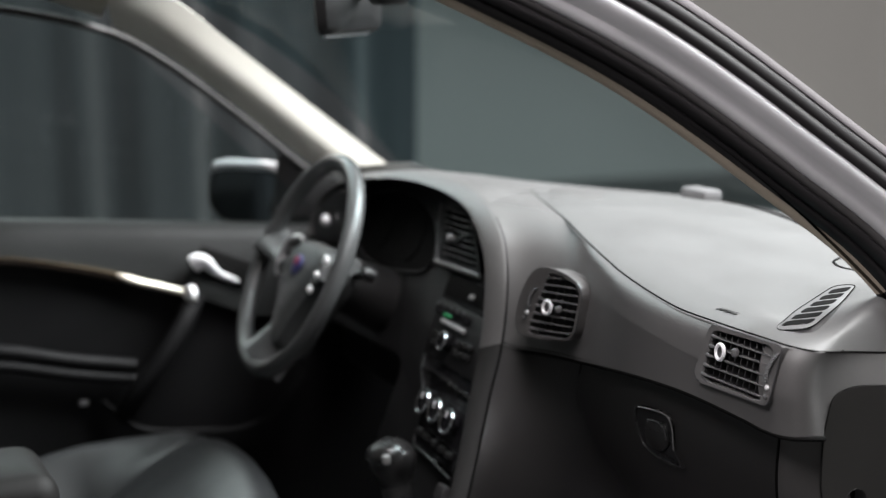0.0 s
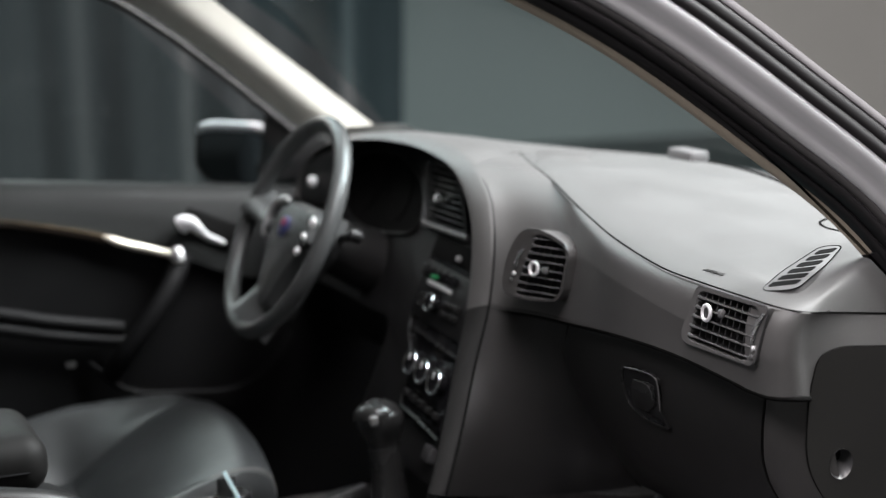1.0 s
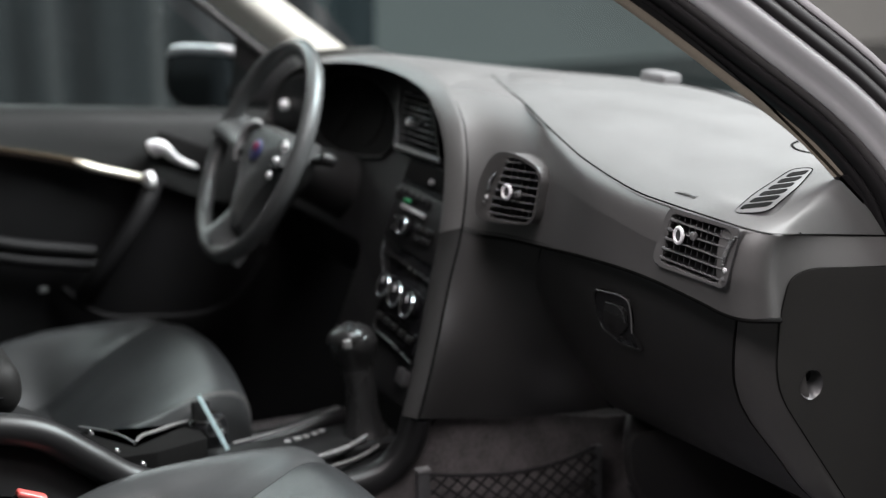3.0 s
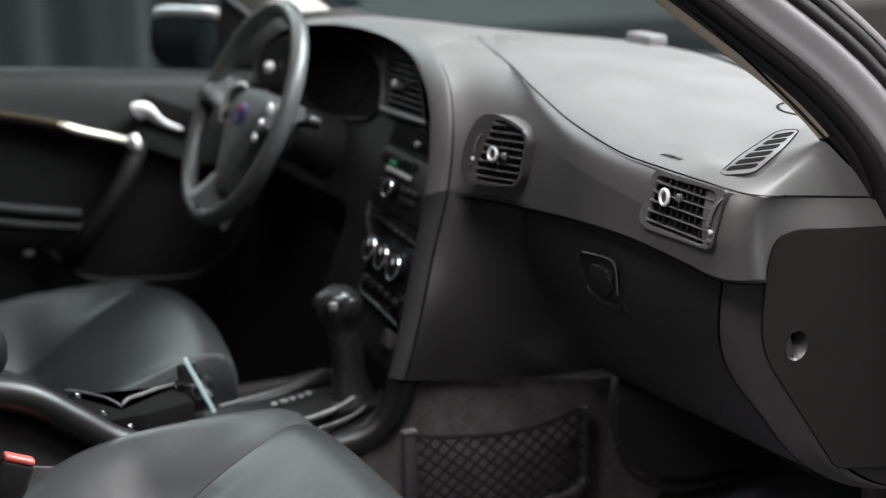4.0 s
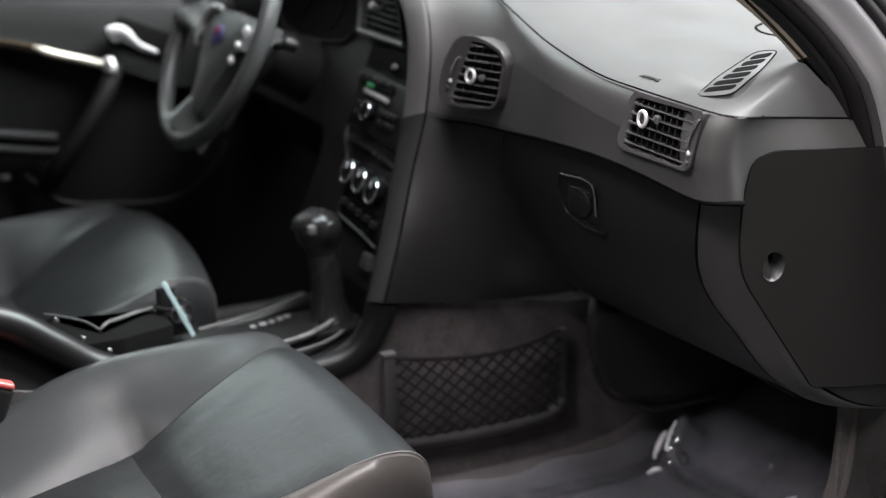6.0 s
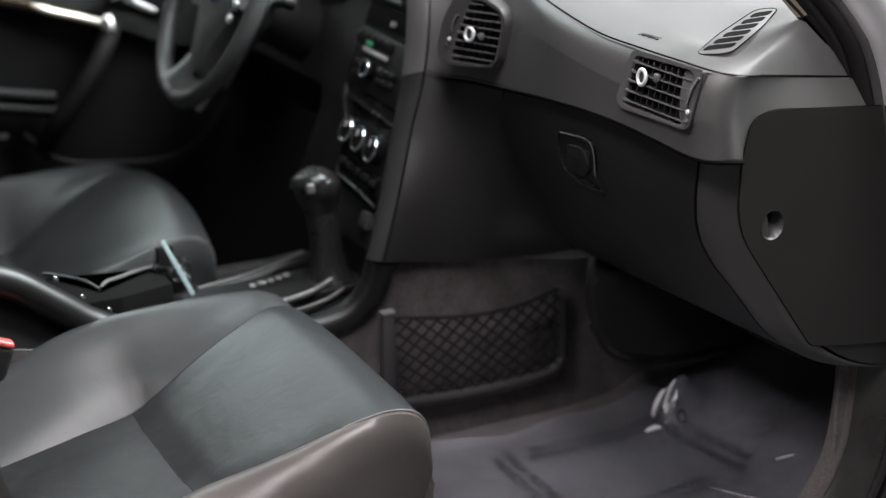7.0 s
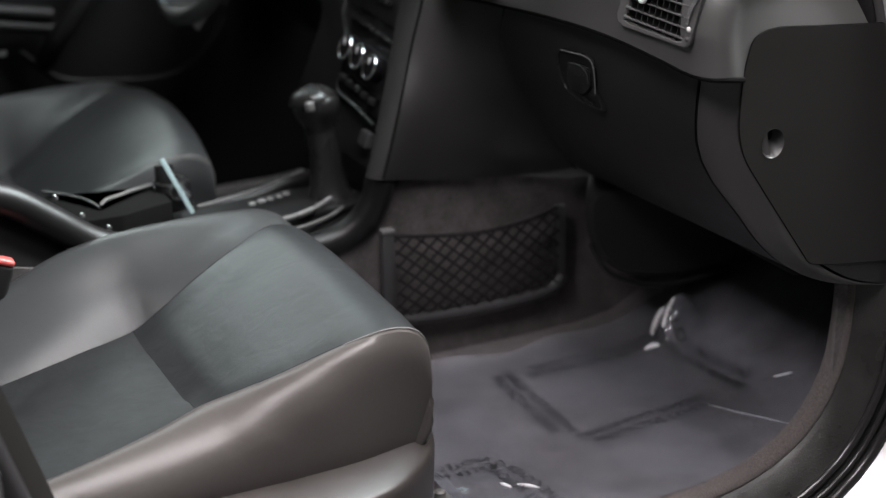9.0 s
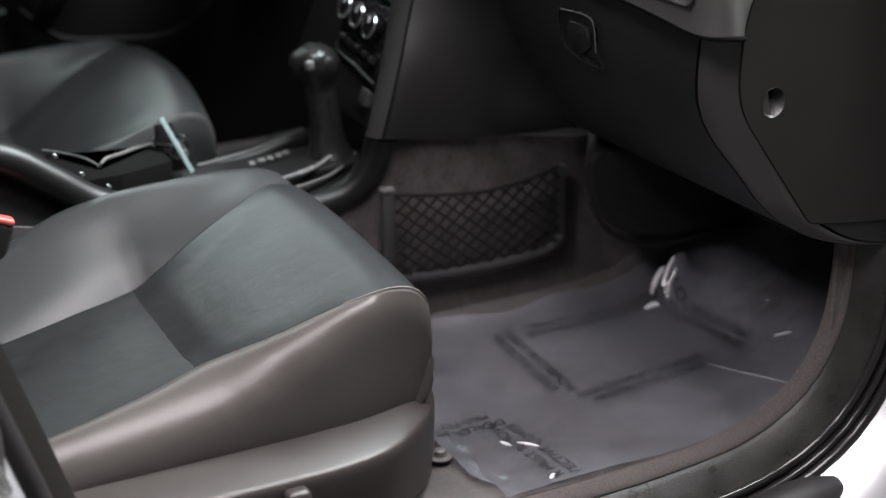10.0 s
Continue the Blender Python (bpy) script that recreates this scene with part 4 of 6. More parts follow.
    # light on the hole's lower wall is put into a paler grey
    cup = [[V((0.7385 - d, 0.2918 + r * math.cos(a), 0.7462 + r * 1.12 * math.sin(a) + 0.62 * max(d, 0))) for a in [math.tau * k / 20 for k in range(20)]] for r, d in ((0.0159, -0.0004), (0.0150, 0.0025), (0.0118, 0.008), (0.0080, 0.013))]
    part("finger_hole", sheet(cup, True), VENT, cover, "round finger hole, the light on its lower lip in a paler wall", toward=None)
    part("hole_back", lathe([(0.0088, 0.0), (0.0088, 0.002)], 20), VOID, cover, m=axes((0.7260, 0.2918, 0.7540), (0, 1, 0), (0, 0, 1)))
    part("end_frame_lower", box((0.05, 0.22, 0.30), (0.709, 0.565, 0.71), 0.02, 4), LOWER, root)
    back = [[V((0.726, 0.262, z)), V((0.726, 0.60, z))] for z in (0.80, 0.866)]
    part("end_backing", sheet(back), FACE, root, thick=0.004, toward=(1, 0, 0))
    under = [[V((x, y, z)) for x in np.linspace(0.20, 0.655, 6)] for y, z in ((0.40, 0.534), (0.50, 0.515), (0.70, 0.50))]
    part("under_panel", sheet(under), BLACK, root, "black panel under the dashboard", thick=0.004, toward=(0, 0, -1))
    # vents
    for m, args, skin in zip(VENTPOSES, VENTS, (FACE, FRAMEPLASTIC)):
        vent(root, m, *args, skin)
    # demister grille in the top pad
    a, b = V((0.6830, 0.2440, 0)), V((0.6200, 0.3560, 0))
    up = pad_at(*((a + b) / 2).xy)[1]
    low, high = pad_at(*a.xy)[0], pad_at(*b.xy)[0]
    c, ax = (low + high) / 2, high - low
    gm = axes(c, ax, up.cross(ax) * -1)
    if (gm @ V((0, 1, 0)) - gm.translation).dot(up) > 0:
        gm = axes(c, ax, up.cross(ax))
    L = (b - a).length / 2
    go = round_outline([(-L - 0.014, 0.020), (-L * 0.2, 0.024), (L + 0.012, 0.016), (L + 0.014, -0.012), (L * 0.2, -0.022), (-L - 0.012, -0.024)], 0.017)
    grille = part("demister_grille", plate(go, 0.010, 0.0012), GREYGRILLE, root, "pale grey demister grille with dark slots", gm @ pose(0, -0.0032, 0))
    part("grille_gap", tube([gm @ V((x * 1.006, -0.0028, z * 1.02)) for x, z in go], 0.0008, 6, loop=True), VOID, grille, "thin dark gap round the grille")
    for k in range(6):
        x = -L + 0.010 + (2 * L - 0.018) * k / 5
        w = 0.0165 - 0.0012 * k
        part("slot", plate(round_outline([(x - 0.012, w), (x + 0.004, w), (x + 0.012, -w), (x - 0.004, -w)], 0.005), 0.002, 0.0), VOID, grille, m=gm @ pose(0, -0.0038, 0))
    # lettering pressed into the pad
    bm = letters("AIRBAG", 0.0115)
    part("lettering", bm, LOWER, root, "embossed word AIRBAG", axes(pad_at(0.570, 0.229)[0] + V((0, 0, 0.0006)), (1, 0.03, 0), (0, 0.97, 0.12)) @ pose(0, 0, 0, 90, 0, 0), smooth=False)
    # round speaker lid and sensor by the windscreen
    part("speaker_lid", box((0.14, 0.085, 0.004), pad_at(-0.11, 0.385)[0] + V((0, 0, -0.0010)), 0.002, turn=Euler((0.0, 0.0, -0.5)).to_matrix()), FACE, root, "flat speaker lid set into the pad")
    part("corner_cap", tube([pad_at(p.x, p.y)[0] for p in spline([(0.448, 0.478, 0), (0.462, 0.458, 0), (0.498, 0.444, 0), (0.538, 0.462, 0)], 16)], 0.002, 6), VOID, root)
    part("sun_sensor", box((0.075, 0.035, 0.022), (-0.062, 0.585, 0.991), 0.006), GREYGRILLE, root, "pale grey sensor block by the windscreen")
    part("demister_slot", tube([V(on_base(x, 0.004)) + V((0, -0.03, 0)) for x in np.linspace(-0.08, 0.5, 24)], 0.004, 8), VOID, root)
    return root


dashboard()


def instruments():
    root = thing("instrument_panel", (-0.2, 0.15, 0.6), "black instrument and radio panel set under the hood", "instrument panel")
    # one leaning plane carries the dials, the centre outlet, the radio and the heater
    sm = axes((0.0, 0.118, 0.72), (1, 0.0, 0), (-0.15, 0.40, 1))
    part("panel", plate(round_outline([(-0.90, 0.02), (-0.22, 0.02), (-0.22, -0.17), (0.125, -0.17), (0.098, -0.04), (0.066, 0.06), (0.02, 0.165), (-0.06, 0.25), (-0.16, 0.315), (-0.45, 0.335), (-0.80, 0.29), (-0.90, 0.20)], 0.04), 0.03, 0.004), PANELGREY, root, "dark grey instrument board", sm @ pose(0, 0.006, 0))
    stack = [(-0.152, 0.165), (-0.142, 0.06), (-0.128, 0.020), (-0.101, -0.006), (-0.080, -0.0425), (-0.073, -0.0776), (-0.060, -0.100), (0.100, -0.112), (0.094, -0.04), (0.060, 0.07), (0.012, 0.165)]
    part("radio_surround", plate(round_outline(stack, 0.008), 0.02, 0.003), GLOSS, root, "gloss black radio surround", sm)
    edge = spline([V((x, -0.001, z)) for x, z in stack[1:7]], 30)
    part("surround_edge", tube(edge, 0.0022, 8), HANDLEBLACK, root, "satin edge of the surround", sm)
    radio = part("radio", plate(round_outline([(-0.142, 0.045), (0.058, 0.037), (0.030, 0.128), (-0.145, 0.134)], 0.005), 0.02, 0.002), BLACK, root, "black car radio", sm @ pose(0, -0.004, 0))
    part("cassette_bar", box((0.091, 0.005, 0.0075), (-0.060, -0.008, 0.101), 0.002, turn=Euler((0, 0.025, 0)).to_matrix()), SILVERPLASTIC, radio, "silver bar", sm)
    part("display", box((0.125, 0.004, 0.014), (-0.075, -0.006, 0.117), 0.001), GLOSS, radio, "dark display", sm)
    part("indicator", box((0.024, 0.003, 0.006), (-0.089, -0.0085, 0.1125), 0.001), GREENLAMP, radio, "green lit indicator", sm)
    for k in range(5):
        part("display_button", box((0.017, 0.004, 0.0055), (-0.128 + 0.024 * k, -0.0085, 0.1245 - 0.0004 * k), 0.0012), HANDLEBLACK, radio, m=sm)
    vm = sm @ pose(-0.058, -0.006, 0.076)
    knob = part("volume_knob", lathe([(0.0145, 0.0), (0.0145, -0.008), (0.013, -0.014), (0.011, -0.0155), (0.001, -0.0155)], 22), GLOSS, radio, "black volume knob", vm)
    part("knob_rim", tube([V((0.0135 * math.cos(a), -0.0135, 0.0135 * math.sin(a))) for a in [math.tau * k / 22 for k in range(22)]], 0.0019, 7, loop=True), CHROME, knob, "chrome rim", vm)
    for k in range(6):
        part("radio_button", box((0.016, 0.006, 0.009), (-0.022 + 0.021 * (k % 3), -0.008, 0.081 - 0.0145 * (k // 3)), 0.002), HANDLEBLACK, radio, m=sm)
    for k in range(2):
        part("radio_button", box((0.016, 0.006, 0.009), (-0.108, -0.008, 0.081 - 0.0145 * k), 0.002), HANDLEBLACK, radio, m=sm)
    heat = part("heater_panel", plate(round_outline([(-0.093, -0.004), (-0.074, -0.0425), (-0.066, -0.082), (0.088, -0.094), (0.084, -0.03), (0.074, 0.006)], 0.008), 0.02, 0.002), GLOSS, root, "gloss black heater panel", sm @ pose(0, -0.004, 0))
    for x, z in ((-0.050, -0.019), (-0.002, -0.0225), (0.047, -0.0275)):
        hm = sm @ pose(x, -0.006, z)
        hk = part("heater_knob", lathe([(0.020, 0.0), (0.019, -0.008), (0.0175, -0.014), (0.015, -0.016), (0.001, -0.0155)], 26), GLOSS, heat, "black heater knob with a bright rim", hm)
        part("knob_rim", tube([V((0.0180 * math.cos(a), -0.0135, 0.0180 * math.sin(a))) for a in [math.tau * k / 26 for k in range(26)]], 0.0024, 7, loop=True), CHROME, hk, "chrome rim", hm)
        part("pointer", box((0.0022, 0.002, 0.010), (0, -0.0165, 0.008), 0.0006, 1), SATIN, hk, m=hm)
    for k in range(5):
        part("heater_button", box((0.022, 0.006, 0.010), (-0.046 + 0.029 * k, -0.009, -0.0640 - 0.0022 * k), 0.003), HANDLEBLACK, heat, m=sm)
    part("trim_line", tube([V((-0.124, -0.004, 0.0275)), V((0.045, -0.004, 0.0165)), V((0.062, -0.004, 0.0155))], 0.0020, 8), HANDLEBLACK, root, "satin line under the radio", sm)
    part("trim_line", tube([V((-0.062, -0.004, -0.0885)), V((0.012, -0.004, -0.0930)), V((0.090, -0.004, -0.1030))], 0.0026, 8), HANDLEBLACK, root, "satin line under the heater", sm)
    part("socket", plate(round_outline([(0.058, -0.138), (0.088, -0.140), (0.086, -0.116), (0.058, -0.115)], 0.004), 0.012, 0.002), VENT, root, "grey power socket cover", sm @ pose(0, -0.006, 0))
    part("storage_slot", plate(round_outline([(-0.138, 0.142), (0.020, 0.140), (0.006, 0.172), (-0.140, 0.176)], 0.006), 0.004, 0.001), VOID, root, "open storage slot", sm @ pose(0, -0.003, 0))
    part("slot_knob", lathe([(0.0045, 0), (0.0045, -0.006), (0.001, -0.007)], 14), SILVERPLASTIC, root, "small bright button", sm @ pose(-0.033, -0.004, 0.152))
    # centre outlet beside the dials, its sides leaning with the hood
    vo = [(-0.250, 0.283), (-0.150, 0.279), (-0.085, 0.232), (-0.036, 0.187), (-0.192, 0.186)]
    vi = [(-0.240, 0.277), (-0.154, 0.273), (-0.093, 0.230), (-0.052, 0.194), (-0.186, 0.194)]
    fr = part("centre_vent", collar(round_outline(vo, 0.010), round_outline(vi, 0.008), -0.004, 0.004), PANELGREY, root, "dark air outlet", sm)
    part("duct", plate(round_outline(vi, 0.008), 0.002, 0), VOID, fr, m=sm @ pose(0, 0.0035, 0))
    for k in range(8):
        z = 0.2015 + 0.0098 * k
        xl = float(np.interp(z, (0.194, 0.277), (-0.186, -0.240)))
        xr = float(np.interp(z, (0.194, 0.230, 0.273), (-0.055, -0.096, -0.156)))
        part("slat", box((xr - xl, 0.006, 0.0030), ((xl + xr) / 2, -0.002, z), 0.0012, 2), VENT, fr, m=sm)
    part("knob", lathe([(0.003, 0.004), (0.005, -0.006), (0.0062, -0.011), (0.005, -0.013), (0.001, -0.013)], 16), SATIN, fr, "bright knob", sm @ pose(-0.168, -0.002, 0.229))
    part("knob_pivot", box((0.010, 0.008, 0.010), (-0.137, -0.006, 0.232), 0.003), VENT, fr, m=sm)
    part("vent_shelf", tube([V((-0.200, -0.006, 0.1845)), V((-0.110, -0.007, 0.1850)), V((-0.030, -0.006, 0.1855))], 0.0042, 10), GREYGRILLE, root, "grey ledge under the centre outlet", sm)
    part("vent_pillar", tube([V((-0.262, -0.003, 0.280)), V((-0.225, -0.004, 0.225)), V((-0.203, -0.004, 0.184))], 0.004, 10), VENT, root, "grey upright beside the centre outlet", sm)
    # dials: one dark opening with a thin lip
    ring = round_outline([(-0.585, 0.180), (-0.585, 0.245), (-0.549, 0.266), (-0.477, 0.277), (-0.402, 0.280), (-0.330, 0.268), (-0.270, 0.246), (-0.238, 0.216), (-0.228, 0.184), (-0.251, 0.160), (-0.339, 0.147), (-0.437, 0.141), (-0.520, 0.150)], 0.02)
    dial = part("dial_face", plate(ring, 0.003, 0), VOID, root, "unlit black dials", sm @ pose(0, 0.003, 0))
    part("dial_lip", tube([V((x, 0.003, z)) for x, z in ring], 0.0028, 8, loop=True), PANELGREY, dial, m=sm)
    for x in (-0.48, -0.34):
        part("dial", lathe([(0.045, 0.0), (0.045, -0.002), (0.043, -0.002), (0.043, -0.0006), (0.001, -0.0006)], 30), VOID, dial, m=sm @ pose(x, 0.0025, 0.212))
    for k in range(3):
        part("warning_lamp", box((0.010, 0.003, 0.004), (-0.232 + 0.006 * k, 0.001, 0.243 - 0.006 * k), 0.001), VENT, root, m=sm)
    pm = axes((0, 0.139, 0), (1, 0, 0), (0, 0, 1))
    part("switch_panel", plate(round_outline([(-0.680, 0.864), (-0.690, 0.898), (-0.651, 0.934), (-0.581, 0.962), (-0.500, 0.980), (-0.445, 0.970), (-0.445, 0.895)], 0.02), 0.008, 0.003), PANELGREY, root, "dark switch panel beside the dials", pm)
    part("light_switch", lathe([(0.010, 0.0), (0.010, -0.010), (0.0075, -0.013), (0.001, -0.013)], 18), SATIN, root, "silver light switch", axes((-0.5864, 0.136, 0.9155), (1, 0, 0), (0, 0, 1)))
    part("lower_cover", box((0.56, 0.10, 0.16), (-0.44, 0.25, 0.70), 0.03, 4), BLACK, root, "black cover under the steering column")
    return root


instruments()


# ---- steering wheel ----
def steering_wheel():
    m = axes((-0.368, 0.006, 0.876), (1, 0, 0), (0, 0.43, 0.90))
    root = thing("steering_wheel", (-0.368, 0.006, 0.876), "grey leather-covered steering wheel with a padded hub", "steering wheel")
    R = 0.182
    part("rim", tube([m @ V((R * math.cos(a), 0, R * math.sin(a))) for a in [math.tau * k / 64 for k in range(64)]], 0.0148, 16, loop=True), RIMSKIN, root, "pale grey leather-covered rim")
    half = [(0.05, 0.047), (0.088, 0.038), (0.102, 0.012), (0.094, -0.027), (0.072, -0.049), (0.046, -0.095), (0.030, -0.142)]
    hub_out = round_outline([(-x, z) for x, z in half] + half[::-1], 0.018)
    rows = []
    for q, y in ((1.0, 0.065), (1.0, 0.03), (0.97, 0.016), (0.90, 0.006), (0.6, 0.0), (0.25, -0.002), (0.02, -0.002)):
        rows.append([V((x * q, y, -0.03 + (z + 0.03) * q)) for x, z in hub_out])
    hub = part("hub", sheet(rows, True, cap=True), WHEELSKIN, root, "padded hub", m)
    for sx in (-1, 1):
        path = spline([(sx * 0.085, 0.026, 0.004), (sx * 0.130, 0.014, 0.010), (sx * 0.176, 0.002, 0.020)], 10)
        part("spoke", tube(path, [0.036 * (1 - 0.2 * math.sin(math.pi * k / 9)) for k in range(10)], 14, flat=0.42), WHEELSKIN, root, m=m)
    part("spoke", tube(spline([(0, 0.028, -0.115), (0, 0.016, -0.150), (0, 0.004, -0.176)], 10), [0.036 + 0.0012 * k for k in range(10)], 14, flat=0.30), WHEELSKIN, root, m=m)
    part("button_pad", tube(spline([(-0.0445, 0.004, 0.0440), (-0.078, 0.002, 0.034), (-0.0960, 0.002, 0.012), (-0.0900, 0.004, -0.0295)], 18), [0.004, 0.006] + [0.0075] * 14 + [0.006, 0.004], 10), SILVERPLASTIC, root, "silver button strip", m)
    for x, z, w in ((0.1184, 0.0242, 0.017), (0.1045, -0.0013, 0.011), (0.1025, -0.0278, 0.014)):
        part("button", box((w, 0.007, w * 0.8), (x, -0.004, z), 0.003, 3, turn=Euler((0, 0.5, 0)).to_matrix()), SATIN, root, m=m)
    badge = part("emblem", lathe([(0.018, 0.0), (0.018, -0.003), (0.016, -0.0045), (0.001, -0.005)], 26), BLUEMARK, hub, "round blue emblem", m @ pose(0, -0.001, 0.0))
    part("emblem_mark", box((0.018, 0.002, 0.013), (0.002, -0.0068, 0.006), 0.004), REDMARK, badge, m=m)
    col = m @ pose(0, 0.03, 0)
    part("column", lathe([(0.040, 0.0), (0.046, 0.02), (0.048, 0.08), (0.054, 0.12), (0.058, 0.20)], 24), SHROUD, root, "dark grey column shroud", col)
    for sx in (-1, 1):
        part("stalk", tube([col @ V((sx * 0.04, 0.035, 0.01)), col @ V((sx * 0.10, 0.03, 0.02)), col @ V((sx * 0.165, 0.022, 0.03))], [0.007, 0.007, 0.010], 10), BLACK, root, "black column stalk")
        part("stalk_tip", lathe([(0.010, 0.0), (0.011, -0.012), (0.008, -0.020), (0.001, -0.021)], 14), BLACK, root, m=col @ pose(sx * 0.165, 0.032, 0.03))
    return root


steering_wheel()


# ---- seats ----
def seat():
    root = thing("front_seat", (0.385, -0.36, 0.29), "dark grey leather front seat with stitched bolsters", "seat", "front seats")
    xc = 0.385
    # along the cushion: y, inner crest, outer crest, middle, width, inner seam, outer seam
    stations = [(-0.66, 0.462, 0.440, 0.410, 1.0, 0.096, 0.190), (-0.54, 0.487, 0.455, 0.430, 1.0, 0.090, 0.192), (-0.42, 0.538, 0.475, 0.448, 1.0, 0.101, 0.172), (-0.345, 0.556, 0.493, 0.461, 1.0, 0.110, 0.154),
                (-0.315, 0.559, 0.503, 0.480, 1.0, 0.104, 0.170), (-0.26, 0.562, 0.525, 0.513, 1.0, 0.110, 0.204), (-0.19, 0.564, 0.551, 0.5465, 0.985, 0.132, 0.232), (-0.14, 0.562, 0.561, 0.561, 0.968, 0.160, 0.245),
                (-0.110, 0.550, 0.553, 0.555, 0.948, 0.172, 0.250), (-0.092, 0.522, 0.526, 0.529, 0.926, 0.172, 0.251), (-0.094, 0.472, 0.474, 0.476, 0.908, 0.170, 0.248), (-0.118, 0.41, 0.41, 0.41, 0.89, 0.168, 0.246), (-0.132, 0.375, 0.375, 0.375, 0.87, 0.168, 0.246)]
    A, B = 22, 44
    lines = []
    for y, zl, zr, zi, k, sl, sr in stations:
        rise = float(np.interp(y, (-0.345, -0.19), (0.10, 0.75)))

        def flank(s, sign):
            zc = zl if sign < 0 else zr
            low, dip = min(0.40, zc - 0.03), zc - zi
            crest = 0.215 if sign < 0 else max(0.222, s + 0.005)
            if sign > 0:
                a = 0.2635 - s
                tuck = 0.014 * max(0.0, min(1.0, (y + 0.20) / 0.09))
                return [(0.245 - tuck, min(0.34, low - 0.02)), (0.262 - tuck, low), (0.2638 - tuck * 0.3, max(zc - 0.062, low + 0.006)), (s + a * 0.94, zc - 0.032), (s + a * 0.74, zc - 0.011), (s + a * 0.45, zc - 0.001),
                        (s + a * 0.2, zc - dip * 0.3), (s, zi + dip * rise)]
            return [(sign * 0.245, min(0.34, low - 0.02)), (sign * 0.262, low), (sign * 0.263, (low + zc) / 2 + (0.004 if sign < 0 else 0.010)), (sign * (0.246 if sign < 0 else 0.2525), zc - (0.020 if sign < 0 else 0.014)),
                    (sign * crest, zc), (sign * (crest * 0.45 + s * 0.55), zc - dip * (0.48 if sign < 0 else 0.22)), (sign * s, zi + dip * float(np.interp(y, (-0.345, -0.12), (0.08, 0.5))))]

        left, right = flank(sl, -1), flank(sr, 1)[::-1]
        mid = [left[-1], (-sl * 0.72, zi + 0.002), (0, zi + 0.006), (sr * 0.72, zi + 0.002 + (zr - zi) * rise * 0.35), right[0]]
        row = spline([(xc + x * k, y, z) for x, z in left], A + 1)[:-1] + spline([(xc + x * k, y, z) for x, z in mid], B - A + 1)[:-1] + spline([(xc + x * k, y, z) for x, z in right], 23)
        lines.append(row)
    W = len(lines[0])
    cols = [spline([l[i] for l in lines], 60) for i in range(W)]
    grid = [[cols[i][j] for i in range(W)] for j in range(60)]

    def at(i, y):
        return min(range(60), key=lambda j: abs(cols[i][j].y - y) + (0 if j < 50 else 1))

    jI = at(33, -0.345)

    # the leather is drawn down into its seams
    for j in range(60):
        for i in range(W):
            near = min(abs(i - A), abs(i - B))
            pull = {0: 1.0, 1: 0.34, 2: 0.08}.get(near, 0.0)
            if A < i < B:
                pull = max(pull, {0: 1.0, 1: 0.40, 2: 0.10}.get(abs(j - jI), 0.0))
            grid[j][i].z -= (0.0065 if abs(i - A) < 4 or A + 3 < i < B - 3 else 0.0028) * pull * max(0.0, min(1.0, (52 - j) / 8))

    def patch(j0, j1, i0, i1):
        return sheet([[grid[j][i].copy() for i in range(i0, i1 + 1)] for j in range(j0, j1 + 1)])

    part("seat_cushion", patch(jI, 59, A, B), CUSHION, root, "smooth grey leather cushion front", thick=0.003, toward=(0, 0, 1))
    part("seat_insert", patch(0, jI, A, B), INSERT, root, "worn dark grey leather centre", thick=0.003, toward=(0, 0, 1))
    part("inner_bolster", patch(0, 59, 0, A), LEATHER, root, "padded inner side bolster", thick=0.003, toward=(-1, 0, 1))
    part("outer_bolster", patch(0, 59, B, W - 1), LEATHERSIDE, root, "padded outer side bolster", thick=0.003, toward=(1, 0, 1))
    lift = V((0, 0, -0.0008))
    for i in (A, B):
        part("seam", tube([cols[i][j] + lift for j in range(0, 58)], 0.0013, 6), SEAM, root)
    part("seam", tube([grid[jI][i] + lift for i in range(A, B + 1)], 0.0013, 6), SEAM, root)

    edge = [cols[B][j] + V((0.003, 0, 0.0012)) for j in range(at(B, -0.20), 52)]
    part("stitched_edge", tube(edge, 0.0009, 6), STITCH, root, "pale stitched edge")
    front = [[V((x, y, z)) for x in np.linspace(xc - 0.215, xc + 0.215, 12)] for y, z in ((-0.10, 0.38), (-0.12, 0.33), (-0.16, 0.31))]
    part("front_valance", sheet(front), BLACK, root, thick=0.006, toward=(0, -1, 0))
    # plastic side trims with a lever on the door side
    inner = spline([(0.652, -0.62, 0), (0.655, -0.50, 0), (0.660, -0.36, 0), (0.6625, -0.226, 0), (0.654, -0.187, 0), (0.6375, -0.144, 0), (0.6196, -0.114, 0), (0.595, -0.092, 0), (0.562, -0.0755, 0), (0.500, -0.068, 0)], 60)
    crest = spline([(0.708, -0.62, 0), (0.711, -0.50, 0), (0.712, -0.37, 0), (0.711, -0.25, 0), (0.7055, -0.21, 0), (0.6925, -0.1695, 0), (0.666, -0.1288, 0), (0.635, -0.098, 0), (0.590, -0.0725, 0), (0.500, -0.056, 0)], 60)
    prof = [(-0.6, 0.412), (0.0, 0.4085), (0.5, 0.4015), (0.84, 0.3968), (0.93, 0.3950), (0.985, 0.3920), (1.015, 0.3870), (1.02, 0.380), (0.99, 0.362), (0.90, 0.330), (0.75, 0.298)]
    for side in (1, -1):
        rows = [[V((xc + side * (a.x + (b.x - a.x) * f - xc), a.y + (b.y - a.y) * f, z)) for f, z in prof] for a, b in zip(inner, crest)]
